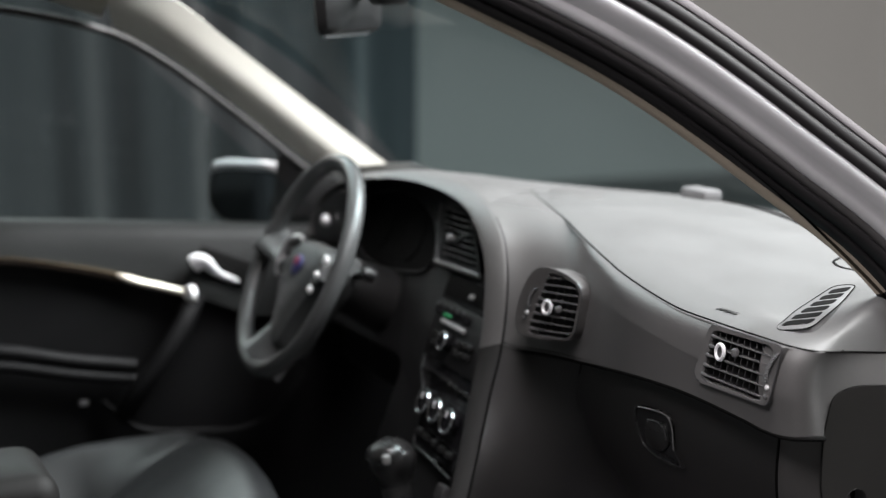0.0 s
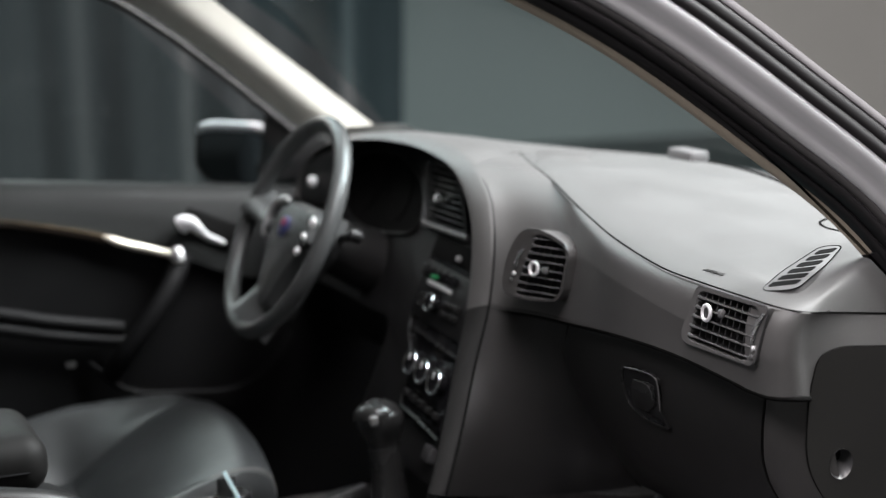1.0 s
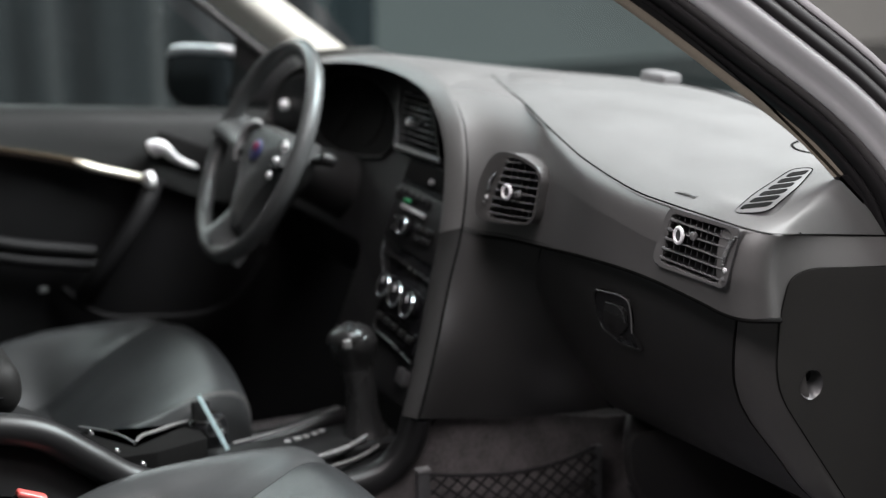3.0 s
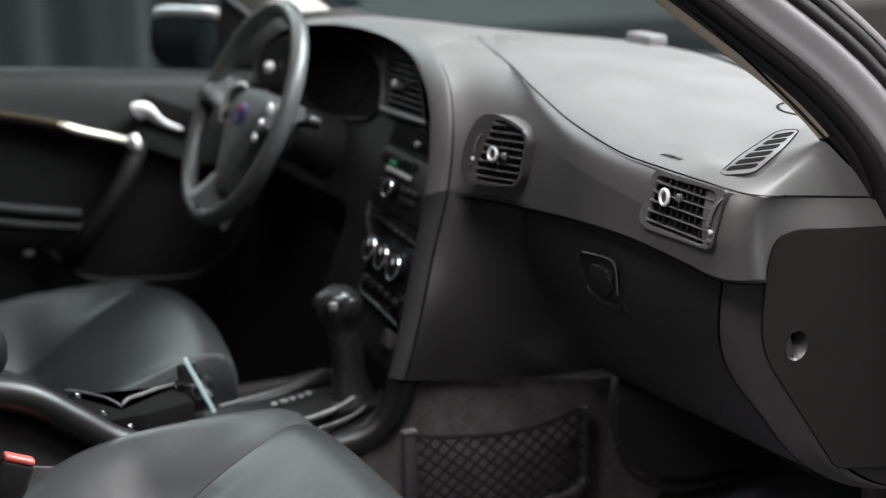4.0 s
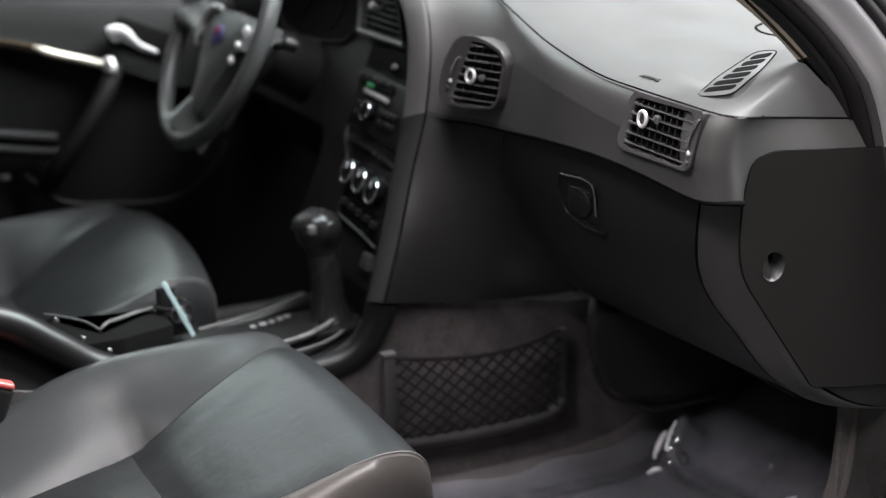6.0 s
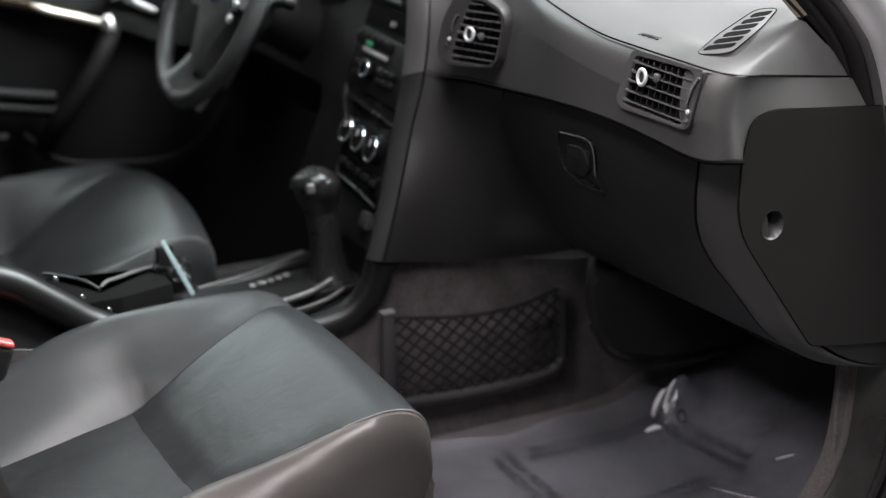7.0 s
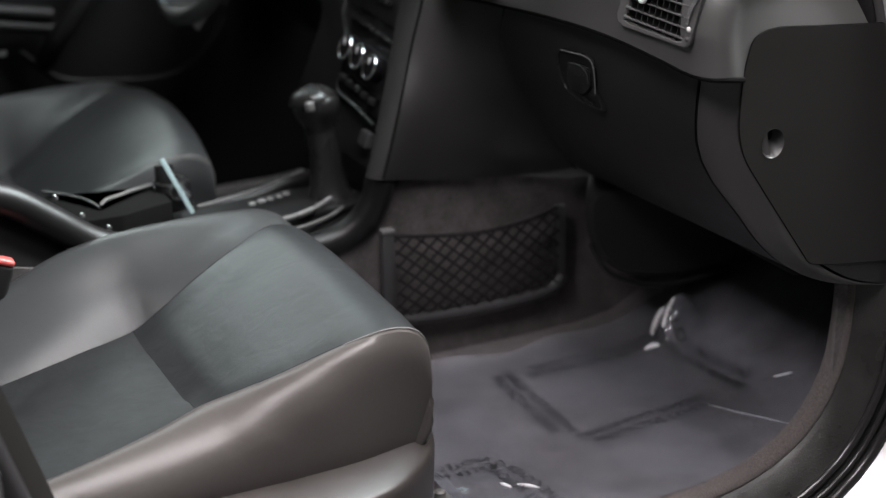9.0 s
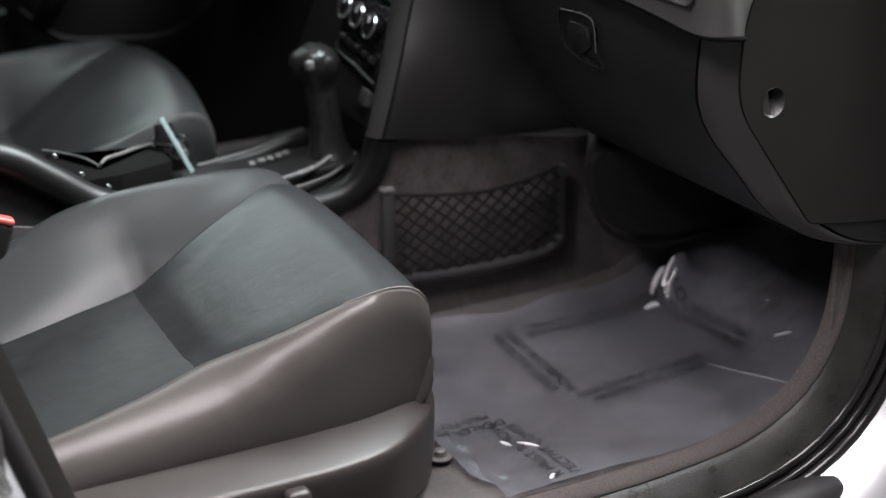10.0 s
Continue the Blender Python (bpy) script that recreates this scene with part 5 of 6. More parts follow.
        part("side_trim", sheet(rows), TRIMPLASTIC, root, "dark grey plastic seat side trim", thick=0.004, toward=(side, 0.2, 0.3))
    part("recline_lever", box((0.022, 0.030, 0.020), (0.720, -0.300, 0.379), 0.008, 4), TRIMPLASTIC, root, "plastic seat height lever")
    for side in (-1, 1):
        part("seat_rail", box((0.03, 0.50, 0.03), (xc + side * 0.20, -0.35, 0.292), 0.004), BLACK, root)
    # backrest
    rows = []
    for t in np.linspace(0, 1, 10):
        z, y = 0.44 + 0.56 * t, -0.64 - 0.20 * t
        w = 0.25 - 0.05 * t**3
        sec = [(-w, 0.0), (-w, 0.09), (-w * 0.8, 0.125), (-w * 0.55, 0.10), (0, 0.085), (w * 0.55, 0.10), (w * 0.8, 0.125), (w, 0.09), (w, 0.0), (w * 0.7, -0.03), (-w * 0.7, -0.03)]
        rows.append([V((xc + x, y + d - 0.09, z)) for x, d in sec])
    part("backrest", sheet(rows, True, cap=True), LEATHER, root)
    part("head_restraint", box((0.25, 0.10, 0.18), (xc, -0.90, 1.10), 0.04, 4), LEATHER, root)
    return root


SEAT = seat()
other = copy_thing(SEAT, Matrix.Translation((0.385 - 0.74, -0.36, 0.29)))
for child in other.children:
    # this cushion is fuller in the middle and rounder at its front corners
    child.data = child.data.copy()
    for v in child.data.vertices if not child.name.startswith(("seat_rail", "side_trim", "backrest", "head_restraint", "front_valance", "recline_lever")) else ():
        k = max(0.0, min(1.0, (v.co.y + 0.34) / 0.14)) * max(0.0, min(1.0, (v.co.z - 0.38) / 0.08))
        s = min(1.0, ((v.co.x - 0.385) / 0.25) ** 2)
        v.co.z += 0.017 * k * (1 - s) - 0.004 * k
        v.co.y += k * (0.010 * (1 - s) - 0.014 * s)
    # this bolster takes the plain tone, without the warm light
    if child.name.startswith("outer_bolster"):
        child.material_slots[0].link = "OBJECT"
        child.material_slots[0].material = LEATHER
tagged(other, "dark grey leather driver's seat beyond the console")


# ---- floor, carpet, cover film, net ----
def carpets():
    floor_rows = [[V((x, y, z)) for x in np.linspace(0.165, 0.692, 12)] for y, z in ((-0.70, 0.284), (0.0, 0.284), (0.36, 0.286), (0.44, 0.298), (0.54, 0.345), (0.66, 0.43), (0.78, 0.53))]
    ob = part("carpet", sheet(floor_rows), CARPET, None, thick=0.006, toward=(0, 0, 1))
    tagged(ob, "charcoal grey carpet on the passenger's floor", "carpet", kind="structure")
    side = [[V((0.170 - 0.012 * math.sin(t * 1.5), y, 0.282 + (zt(y) - 0.282) * t)) for y in np.linspace(-0.75, 0.80, 40)] for t in np.linspace(0, 1, 8)]
    ob = part("tunnel_carpet", sheet(side), CARPET, None, thick=0.006, toward=(1, 0, 0))
    tagged(ob, "charcoal grey carpet covering the side of the tunnel", "carpet", kind="structure")
    rows = [[V((0.702, y, z)) for y in (0.43, 0.55, 0.80)] for z in (0.28, 0.40, 0.56)]
    ob = part("kick_panel", sheet(rows), CARPET, None, thick=0.006, toward=(-1, 0, 0))
    tagged(ob, "dark carpeted panel ahead of the door opening", "kick panel", kind="structure")
    far = [[V((x, y, z)) for x in np.linspace(-0.72, -0.165, 10)] for y, z in ((-0.80, 0.284), (0.36, 0.286), (0.54, 0.345), (0.78, 0.53))]
    ob = part("driver_carpet", sheet(far), CARPET, None, thick=0.006, toward=(0, 0, 1))
    tagged(ob, "charcoal grey carpet on the driver's floor", "carpet", kind="structure")


def zt(y):
    """Height of the carpet's upper edge along the tunnel."""
    pts = [(-0.75, 0.53), (-0.46, 0.53), (-0.36, 0.50), (-0.20, 0.46), (-0.03, 0.455), (0.045, 0.52), (0.075, 0.560), (0.21, 0.552), (0.36, 0.522), (0.80, 0.50)]
    for (a, za), (b, zb) in zip(pts, pts[1:]):
        if y <= b:
            return za + (zb - za) * (y - a) / (b - a)
    return pts[-1][1]


carpets()


def film_height(x, y):
    z = 0.009 + float(np.interp(y, (0.0, 0.36, 0.40, 0.44, 0.49, 0.54, 0.66, 0.78), (0.284, 0.286, 0.291, 0.299, 0.320, 0.346, 0.430, 0.53)))
    crease = 0.0025 * noise.noise(V((x * 9, y * 9, 0.3))) + 0.0015 * noise.noise(V((x * 34, y * 28, 1.7))) + 0.016 * max(0, y - 0.42) * noise.noise(V((x * 16, y * 10, 4.1))) * 3
    edge = max(0.0, 0.27 - x)
    crease += 0.006 * max(0.0, 1 - (y + 0.075) / 0.13) * noise.noise(V((x * 40, y * 55, 2.2)))
    # a fold standing up from the floor towards the tunnel
    s, u = (x - 0.355) * -0.69 + (y - 0.395) * 0.72, (x - 0.355) * 0.72 + (y - 0.395) * 0.69
    t = max(0.0, min(1.0, s / 0.075))
    fold = 0.056 * t * t * (3 - 2 * t) * math.exp(-((u - 0.25 * s) / 0.030) ** 2) * math.exp(-max(0.0, s - 0.075) / 0.03)
    fold += 0.0016 * t * math.sin(u * 240 + 25 * s) * math.exp(-(u / 0.05) ** 2) * math.exp(-max(0.0, s - 0.08) / 0.06)
    r4 = ((x - 0.455) / 0.055) ** 2 + ((y - 0.505) / 0.05) ** 2
    fold += 0.010 * math.exp(-r4) * (noise.noise(V((x * 60, y * 26, 3.0))) + 0.5 * noise.noise(V((x * 110, y * 60, 5.0))))
    r3 = (x - 0.455) ** 2 + (y - 0.54) ** 2
    fold += 0.012 * math.exp(-r3 / 0.07 ** 2) * noise.noise(V((x * 45, y * 30, 7.0)))
    return z + crease + fold + edge * edge * 3.0


def cover_film():
    nt = COVERFILM
    nt.use_nodes = True
    n, link = nt.node_tree.nodes, nt.node_tree.links.new
    p = n["Principled BSDF"]
    p.inputs["Base Color"].default_value = (0.265, 0.275, 0.315, 1)
    p.inputs["Roughness"].default_value = 0.6
    p.inputs["Specular IOR Level"].default_value = 0.0
    see = n.new("ShaderNodeBsdfTransparent")
    see.inputs[0].default_value = (0.9, 0.9, 0.92, 1)
    mix = n.new("ShaderNodeMixShader")
    co = n.new("ShaderNodeTexCoord")
    tex = n.new("ShaderNodeTexNoise")
    tex.inputs["Scale"].default_value, tex.inputs["Detail"].default_value = 30, 7
    link(co.outputs["Object"], tex.inputs["Vector"])
    bump = n.new("ShaderNodeBump")
    bump.inputs["Strength"].default_value, bump.inputs["Distance"].default_value = 0.3, 0.01
    link(tex.outputs["Fac"], bump.inputs["Height"])
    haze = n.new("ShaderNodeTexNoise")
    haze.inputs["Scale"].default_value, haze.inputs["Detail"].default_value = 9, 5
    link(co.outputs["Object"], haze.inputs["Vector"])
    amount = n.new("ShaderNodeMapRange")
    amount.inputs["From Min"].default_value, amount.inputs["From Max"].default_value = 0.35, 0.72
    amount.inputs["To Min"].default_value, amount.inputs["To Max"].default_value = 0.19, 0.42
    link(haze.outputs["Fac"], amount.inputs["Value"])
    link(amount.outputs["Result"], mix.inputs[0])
    link(see.outputs[0], mix.inputs[1])
    link(p.outputs[0], mix.inputs[2])
    shine = n.new("ShaderNodeBsdfGlossy")
    shine.inputs["Roughness"].default_value = 0.08
    link(bump.outputs["Normal"], shine.inputs["Normal"])
    fres = n.new("ShaderNodeFresnel")
    fres.inputs["IOR"].default_value = 1.55
    link(bump.outputs["Normal"], fres.inputs["Normal"])
    film_mix = n.new("ShaderNodeMixShader")
    link(fres.outputs[0], film_mix.inputs[0])
    link(mix.outputs[0], film_mix.inputs[1])
    link(shine.outputs[0], film_mix.inputs[2])
    link(film_mix.outputs[0], n["Material Output"].inputs[0])
    root = thing("floor_cover", (0.46, 0.2, 0.30), "clear plastic protective film with black printing on the floor", "floor cover")
    rows = []

    def hem(x):
        return float(np.interp(x, (0.22, 0.52, 0.63, 0.648, 0.661, 0.70), (-0.060, -0.048, -0.0438, -0.040, -0.028, -0.027))) + 0.0015 * noise.noise(V((x * 60, 0, 0)))

    for j in range(150):
        y = 0.715 * j / 149 - 0.045
        x0 = 0.225 + 0.02 * noise.noise(V((0, y * 7, 0)))
        x1 = 0.694 - 0.20 * max(0, y - 0.42)
        run = [(x0 + (x1 - x0) * i / 120) for i in range(121)]
        rows.append([V((x, y + (hem(x) + 0.045) * max(0.0, 1 - (y + 0.045) / 0.06), film_height(x, y))) for x in run])
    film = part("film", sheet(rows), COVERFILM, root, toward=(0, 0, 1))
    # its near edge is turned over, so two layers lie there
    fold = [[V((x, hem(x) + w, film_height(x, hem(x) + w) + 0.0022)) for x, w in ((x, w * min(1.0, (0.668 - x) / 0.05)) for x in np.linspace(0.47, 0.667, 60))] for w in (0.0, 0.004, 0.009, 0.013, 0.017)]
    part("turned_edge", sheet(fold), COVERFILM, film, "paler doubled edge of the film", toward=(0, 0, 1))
    # sharp little creases that stand up from the film, pale in place of glints
    for (ax, ay), (bx, by), r in (((0.5782, 0.0246), (0.5956, 0.033), 0.0026), ((0.5918, 0.0415), (0.6137, 0.0618), 0.0024), ((0.6800, 0.046), (0.686, 0.036), 0.0030), ((0.5324, 0.4749), (0.5481, 0.4956), 0.0014), ((0.518, 0.3765), (0.635, 0.4314), 0.0005)):
        run = [V((ax + (bx - ax) * t, ay + (by - ay) * t, film_height(ax + (bx - ax) * t, ay + (by - ay) * t) + 0.0012)) for t in np.linspace(0, 1, 7)]
        part("crease", tube(run, [r * 0.3, r * 0.8, r, r, r, r * 0.7, r * 0.2], 8), GLINTFILM, film, "sharp pale crease with a glint in its colour")
    # the crest of the fold, curled into smooth lips; their pale colour is the glint
    for points, r in (([(0.322, 0.412), (0.308, 0.428), (0.298, 0.447), (0.292, 0.468)], 0.0062), ([(0.332, 0.424), (0.322, 0.438), (0.314, 0.454)], 0.0030), ([(0.334, 0.392), (0.338, 0.403), (0.346, 0.410)], 0.0042)):
        run = [V((p.x, p.y, film_height(p.x, p.y) + r * 0.2)) for p in spline([(x, y, 0) for x, y in points], 12)]
        part("crease", tube(run, [r * (0.35 + 0.65 * math.sin(math.pi * (k + 0.5) / 12)) for k in range(12)], 12), GLINTFILM, film, "glossy curled lip with the fold's glint in its pale colour")
    # printed warning, two lines along each side of a square
    lines = ("DEALER MUST REMOVE", "PROTECTIVE COVER")
    sides = [((0.396, 0.168), -2), ((0.518, 0.280), 96), ((0.407, 0.437), 187), ((0.312, 0.312), 268), ((0.640, 0.056), 187), ((0.5190, -0.052), 268)]
    for (cx, cy), turn in sides:
        for k, text in enumerate(lines):
            bm = letters(text, 0.0205, 0)
            bmesh.ops.transform(bm, matrix=pose(cx, cy, 0, 0, 0, turn) @ pose(0, -0.011 + 0.022 * (1 - k), 0), verts=bm.verts)
            bmesh.ops.bisect_plane(bm, geom=bm.verts[:] + bm.edges[:] + bm.faces[:], plane_co=(0.688, 0, 0), plane_no=(1, 0, 0), clear_outer=True)
            bmesh.ops.bisect_plane(bm, geom=bm.verts[:] + bm.edges[:] + bm.faces[:], plane_co=(0, -0.042, 0), plane_no=(0, -1, 0), clear_outer=True)
            for v in bm.verts:
                v.co.z = film_height(v.co.x, v.co.y) + 0.0028
            part("printing", bm, INK, film, "black printed warning", smooth=False)
    return root


cover_film()


def net_pocket():
    root = thing("net_pocket", (0.18, 0.19, 0.36), "black elastic net pocket in a plastic frame on the tunnel", "net pocket")
    X = 0.181
    def q(y, z, d=0.0):
        return V((X + d, y, z))
    part("frame_side", box((0.014, 0.020, 0.135), (X, 0.052, 0.428), 0.004), VENT, root, "black plastic end post")
    part("post_cap", box((0.016, 0.021, 0.006), (X, 0.052, 0.4975), 0.002), GREYGRILLE, root, "pale cap of the end post")
    part("frame_side", box((0.014, 0.018, 0.125), (X, 0.334, 0.428), 0.005), VENT, root, "black plastic end post")
    part("frame_rail", tube(spline([q(0.050, 0.360), q(0.15, 0.352), q(0.25, 0.352), q(0.325, 0.362), q(0.338, 0.378)], 24), 0.011, 10), VENT, root, "black plastic lower rail")
    top = spline([q(0.06, 0.490, 0.004), q(0.13, 0.480, 0.010), q(0.2, 0.474, 0.012), q(0.27, 0.478, 0.010), q(0.328, 0.489, 0.004)], 30)
    part("elastic_edge", tube(top, 0.003, 8), RUBBER, root, "black elastic cord")

    def ztop(y):
        return np.interp(y, [p.y for p in top], [p.z for p in top])

    bm = bmesh.new()
    for sgn in (1, -1):
        for k in range(-7, 20):
            y0 = 0.06 + 0.0248 * k
            run = []
            for s in np.linspace(0, 1, 40):
                y = y0 + sgn * (s - 0.5) * 0.155 + 0.03
                z = 0.358 + s * 0.13
                if 0.060 < y < 0.330 and z < ztop(y) + 0.001:
                    run.append(q(y, z, 0.006 + 0.004 * math.sin(math.pi * s)))
            if len(run) > 2:
                tube(run[::3] + ([run[-1]] if (len(run) - 1) % 3 else []), 0.0019, 5, bm=bm)
    part("netting", bm, NETCORD, root, "black knotted netting")
    part("rivet", lathe([(0.005, 0), (0.005, -0.006), (0.001, -0.008)], 12), VENT, root, m=axes((X + 0.006, 0.330, 0.372), (0, 1, 0), (0, 0, 1)))
    return root


net_pocket()


def footwell_box():
    root = thing("footwell_duct", (0.24, 0.47, 0.34), "matt black moulded duct cover in the footwell", "duct cover")
    rows = []
    for x in (0.165, 0.24, 0.285, 0.30, 0.302):
        inset = {0.165: 0, 0.24: 0, 0.285: 0.004, 0.30: 0.018, 0.302: 0.04}[x]
        slant = 0.68 * (0.30 - min(x, 0.30))
        rows.append([V((x, y + slant * max(0.0, 1 - (y - 0.30) / 0.25), z)) for y, z in round_outline([(0.302 + inset, 0.545), (0.304 + inset, 0.488), (0.323 + inset, 0.441 + inset * 0.5), (0.372, 0.404 + inset), (0.448, 0.382 + inset), (0.62 - inset, 0.385 + inset), (0.66 - inset, 0.545)], 0.03)])
    part("cover", sheet(rows, True, cap=True), LOWER, root)
    part("flange", tube(spline([(0.299, 0.318, 0.470), (0.300, 0.345, 0.424), (0.300, 0.40, 0.394), (0.298, 0.448, 0.382), (0.294, 0.56, 0.384)], 24), 0.004, 8), LOWER, root, "moulded lower flange")


footwell_box()


# ---- centre console ----
def centre_console():
    root = thing("centre_console", (0, -0.2, 0.30), "black plastic centre console with gear gate and ignition switch", "console")
    rail_path = [(0.135, -0.62, 0.625), (0.135, -0.47, 0.592), (0.138, -0.36, 0.528), (0.140, -0.20, 0.487), (0.142, -0.07, 0.474), (0.146, 0.01, 0.490), (0.152, 0.045, 0.530), (0.157, 0.055, 0.570)]
    raised = [(0.135, -0.62, 0.650), (0.135, -0.47, 0.618), (0.137, -0.41, 0.578), (0.138, -0.35, 0.535)] + rail_path[3:]
    part("rail", tube(spline(raised, 60), 0.022, 14), RAIL, root, "satin black rail along the console")
    body = []
    for q in spline(rail_path, 50):
        p = V((q.x, min(q.y, 0.06), min(q.z, 0.478) if q.y > -0.1 else q.z))
        body.append([V((0.15, p.y, p.z - 0.06)), V((0.12, p.y, p.z + 0.008)), V((0.10, p.y, p.z + 0.014)), V((0.07, p.y, p.z + 0.016)), V((-0.05, p.y, p.z + 0.012)), V((-0.12, p.y, min(p.z, 0.49) - 0.02)), V((-0.15, p.y, min(p.z, 0.49) - 0.06)), V((-0.16, p.y, 0.28))])
    part("body", sheet(body), CONSOLEBODY, root, thick=0.006, toward=(0, 0, 1))
    part("far_rail", tube([V((-p.x, p.y, min(p.z, 0.49) - 0.02)) for p in spline(rail_path, 60)], 0.022, 12), RAIL, root)
    gate = part("gear_gate", plate(round_outline([(-0.055, -0.13), (0.055, -0.13), (0.055, 0.13), (-0.055, 0.13)], 0.02), 0.01, 0.003), BLACK, root, "black gear gate", axes((0.02, -0.06, 0.503), (1, 0, 0), (0, 1, 0.04)))
    for x, y, w in ((0.0157, -0.0898, 0.008), (0.0105, -0.0730, 0.011), (0.0066, -0.0580, 0.008), (0.001, -0.0430, 0.008), (-0.0055, -0.0290, 0.009)):
        part("gate_mark", box((0.010, w, 0.003), (x, y, 0.5105), 0.001), SILVERPLASTIC, gate, "pale gear position mark")
    # the next two are gloss black trims; their pale colour is reflected light
    part("gate_trim", tube(spline([(0.094, -0.140, 0.507), (0.098, -0.095, 0.507), (0.083, -0.034, 0.508), (0.058, 0.007, 0.509), (0.0315, 0.038, 0.511)], 24), [0.002, 0.005] + [0.0068] * 20 + [0.004, 0.002], 10, flat=0.6), TRIMSHINE, root, "trim beside the gear gate, its highlight in its pale grey")
    part("gate_trim", tube(spline([(0.122, -0.120, 0.500), (0.120, -0.065, 0.500), (0.112, -0.035, 0.500), (0.0909, 0.007, 0.501), (0.0455, 0.053, 0.503), (0.018, 0.080, 0.506)], 24), [0.002, 0.004] + [0.0055] * 20 + [0.003, 0.0015], 10, flat=0.6), GLOSSRIM, root, "trim outside the gear gate, its highlight in its grey")
    part("gate_trim", tube(spline([(-0.0049, -0.1667, 0.512), (-0.0163, -0.1195, 0.512), (-0.0354, -0.0686, 0.512), (-0.0884, 0.031, 0.513)], 20), [0.003] * 8 + [0.0024] * 12, 8), GREYGRILLE, root, "satin gate trim")
    part("stack_foot", box((0.285, 0.10, 0.20), (0.0, 0.125, 0.50), 0.01), BLACK, root, "black foot under the radio")
    # pocket, ignition switch
    lip = round_outline([(-0.047, -0.376), (0.0518, -0.322), (0.0226, -0.313), (-0.0146, -0.222), (0.060, -0.222), (0.085, -0.300), (0.085, -0.376)], 0.004)
    tray = part("tray", plate(lip, 0.05, 0.002), VOID, root, "open black pocket behind the ignition switch", axes((0, 0, 0.5505), (1, 0, 0), (0, 1, 0)))
    part("tray_lip", tube(spline([(0.0300, -0.317, 0.550), (0.0200, -0.307, 0.553), (0.0126, -0.2863, 0.554), (-0.0023, -0.2574, 0.554), (-0.0150, -0.2215, 0.553)], 16), [0.002, 0.0035] + [0.0042] * 12 + [0.004, 0.003], 8, flat=0.7), GLOSSRIM, tray, "polished lip of the pocket")
    part("tray_lip", tube(spline([(-0.050, -0.378, 0.556), (-0.0258, -0.3569, 0.556), (0.011, -0.334, 0.556), (0.0480, -0.3225, 0.554)], 16), 0.0022, 8), VENT, tray, "thin satin lip")
    for y, z in ((-0.3931, 0.5974), (-0.3599, 0.5662), (-0.3253, 0.5423)):
        part("console_screw", lathe([(0.0038, 0.004), (0.0038, -0.001), (0.002, -0.0025), (0.0005, -0.0026)], 12), CHROME, root, "small bright screw", axes((0.104, y, z), (0, 1, 0), (0, 0, 1)))
    ig = part("ignition_switch", lathe([(0.030, 0.02), (0.030, -0.010), (0.026, -0.016), (0.012, -0.018), (0.010, -0.010), (0.001, -0.010)], 22), GLOSS, root, "black ignition switch between the seats", axes((0.0, -0.205, 0.542), (1, 0, 0), (0, 1, 0.1)))
    part("switch_plate", box((0.018, 0.020, 0.012), (0.024, -0.196, 0.546), 0.004), CHROME, ig, "bright switch plate")
    part("switch_ring", tube([V((0.024 * math.cos(a), -0.205 + 0.024 * math.sin(a), 0.560)) for a in [math.tau * k / 20 for k in range(20)]], 0.002, 6, loop=True), CHROME, ig)
    arm = part("armrest", box((0.20, 0.34, 0.080), (-0.02, -0.640, 0.660), 0.034, 5), ARMLEATHER, root, "padded black leather armrest")
    part("seam", tube([(0.081, -0.80, 0.655), (0.081, -0.50, 0.655)], 0.0015, 6), SEAM, arm)
    return root


centre_console()


def gear_lever():
    root = thing("gear_lever", (0.02, 0.0, 0.51), "black leather and gloss gear lever on the console", "gear lever")
    part("gaiter", tube(spline([(0.022, 0.032, 0.498), (0.018, 0.030, 0.525), (0.012, 0.029, 0.565), (0.006, 0.026, 0.60)], 12), [0.038, 0.034, 0.030, 0.0275, 0.026, 0.025, 0.0245, 0.0242, 0.024, 0.024, 0.024, 0.024], 18), HANDLEBLACK, root, "black shaft cover")
    profile = [0.024, 0.0242, 0.0248, 0.0258, 0.0275, 0.0295, 0.0318, 0.0338, 0.0352, 0.0360, 0.0355, 0.0330, 0.0270, 0.0170, 0.006]
    knob = part("knob", tube(spline([(0.006, 0.028, 0.595), (0.003, 0.026, 0.62), (0.0, 0.023, 0.642), (-0.003, 0.0215, 0.655), (-0.004, 0.0205, 0.664)], 15), profile, 22, flat=0.92), HANDLEBLACK, root, "black leather gear knob")
    part("cap", tube(spline([(-0.003, 0.0195, 0.645), (-0.005, 0.0185, 0.657), (-0.0065, 0.0178, 0.666), (-0.0075, 0.0170, 0.6725)], 12), [0.0356, 0.0356, 0.0352, 0.0344, 0.0332, 0.0314, 0.0290, 0.0258, 0.0216, 0.0164, 0.0100, 0.002], 24), HANDLEBLACK, knob, "gloss black domed cap")
    part("release_button", box((0.010, 0.014, 0.016), (0.028, 0.002, 0.648), 0.004, 3), GLOSSRIM, knob, "release button")


gear_lever()


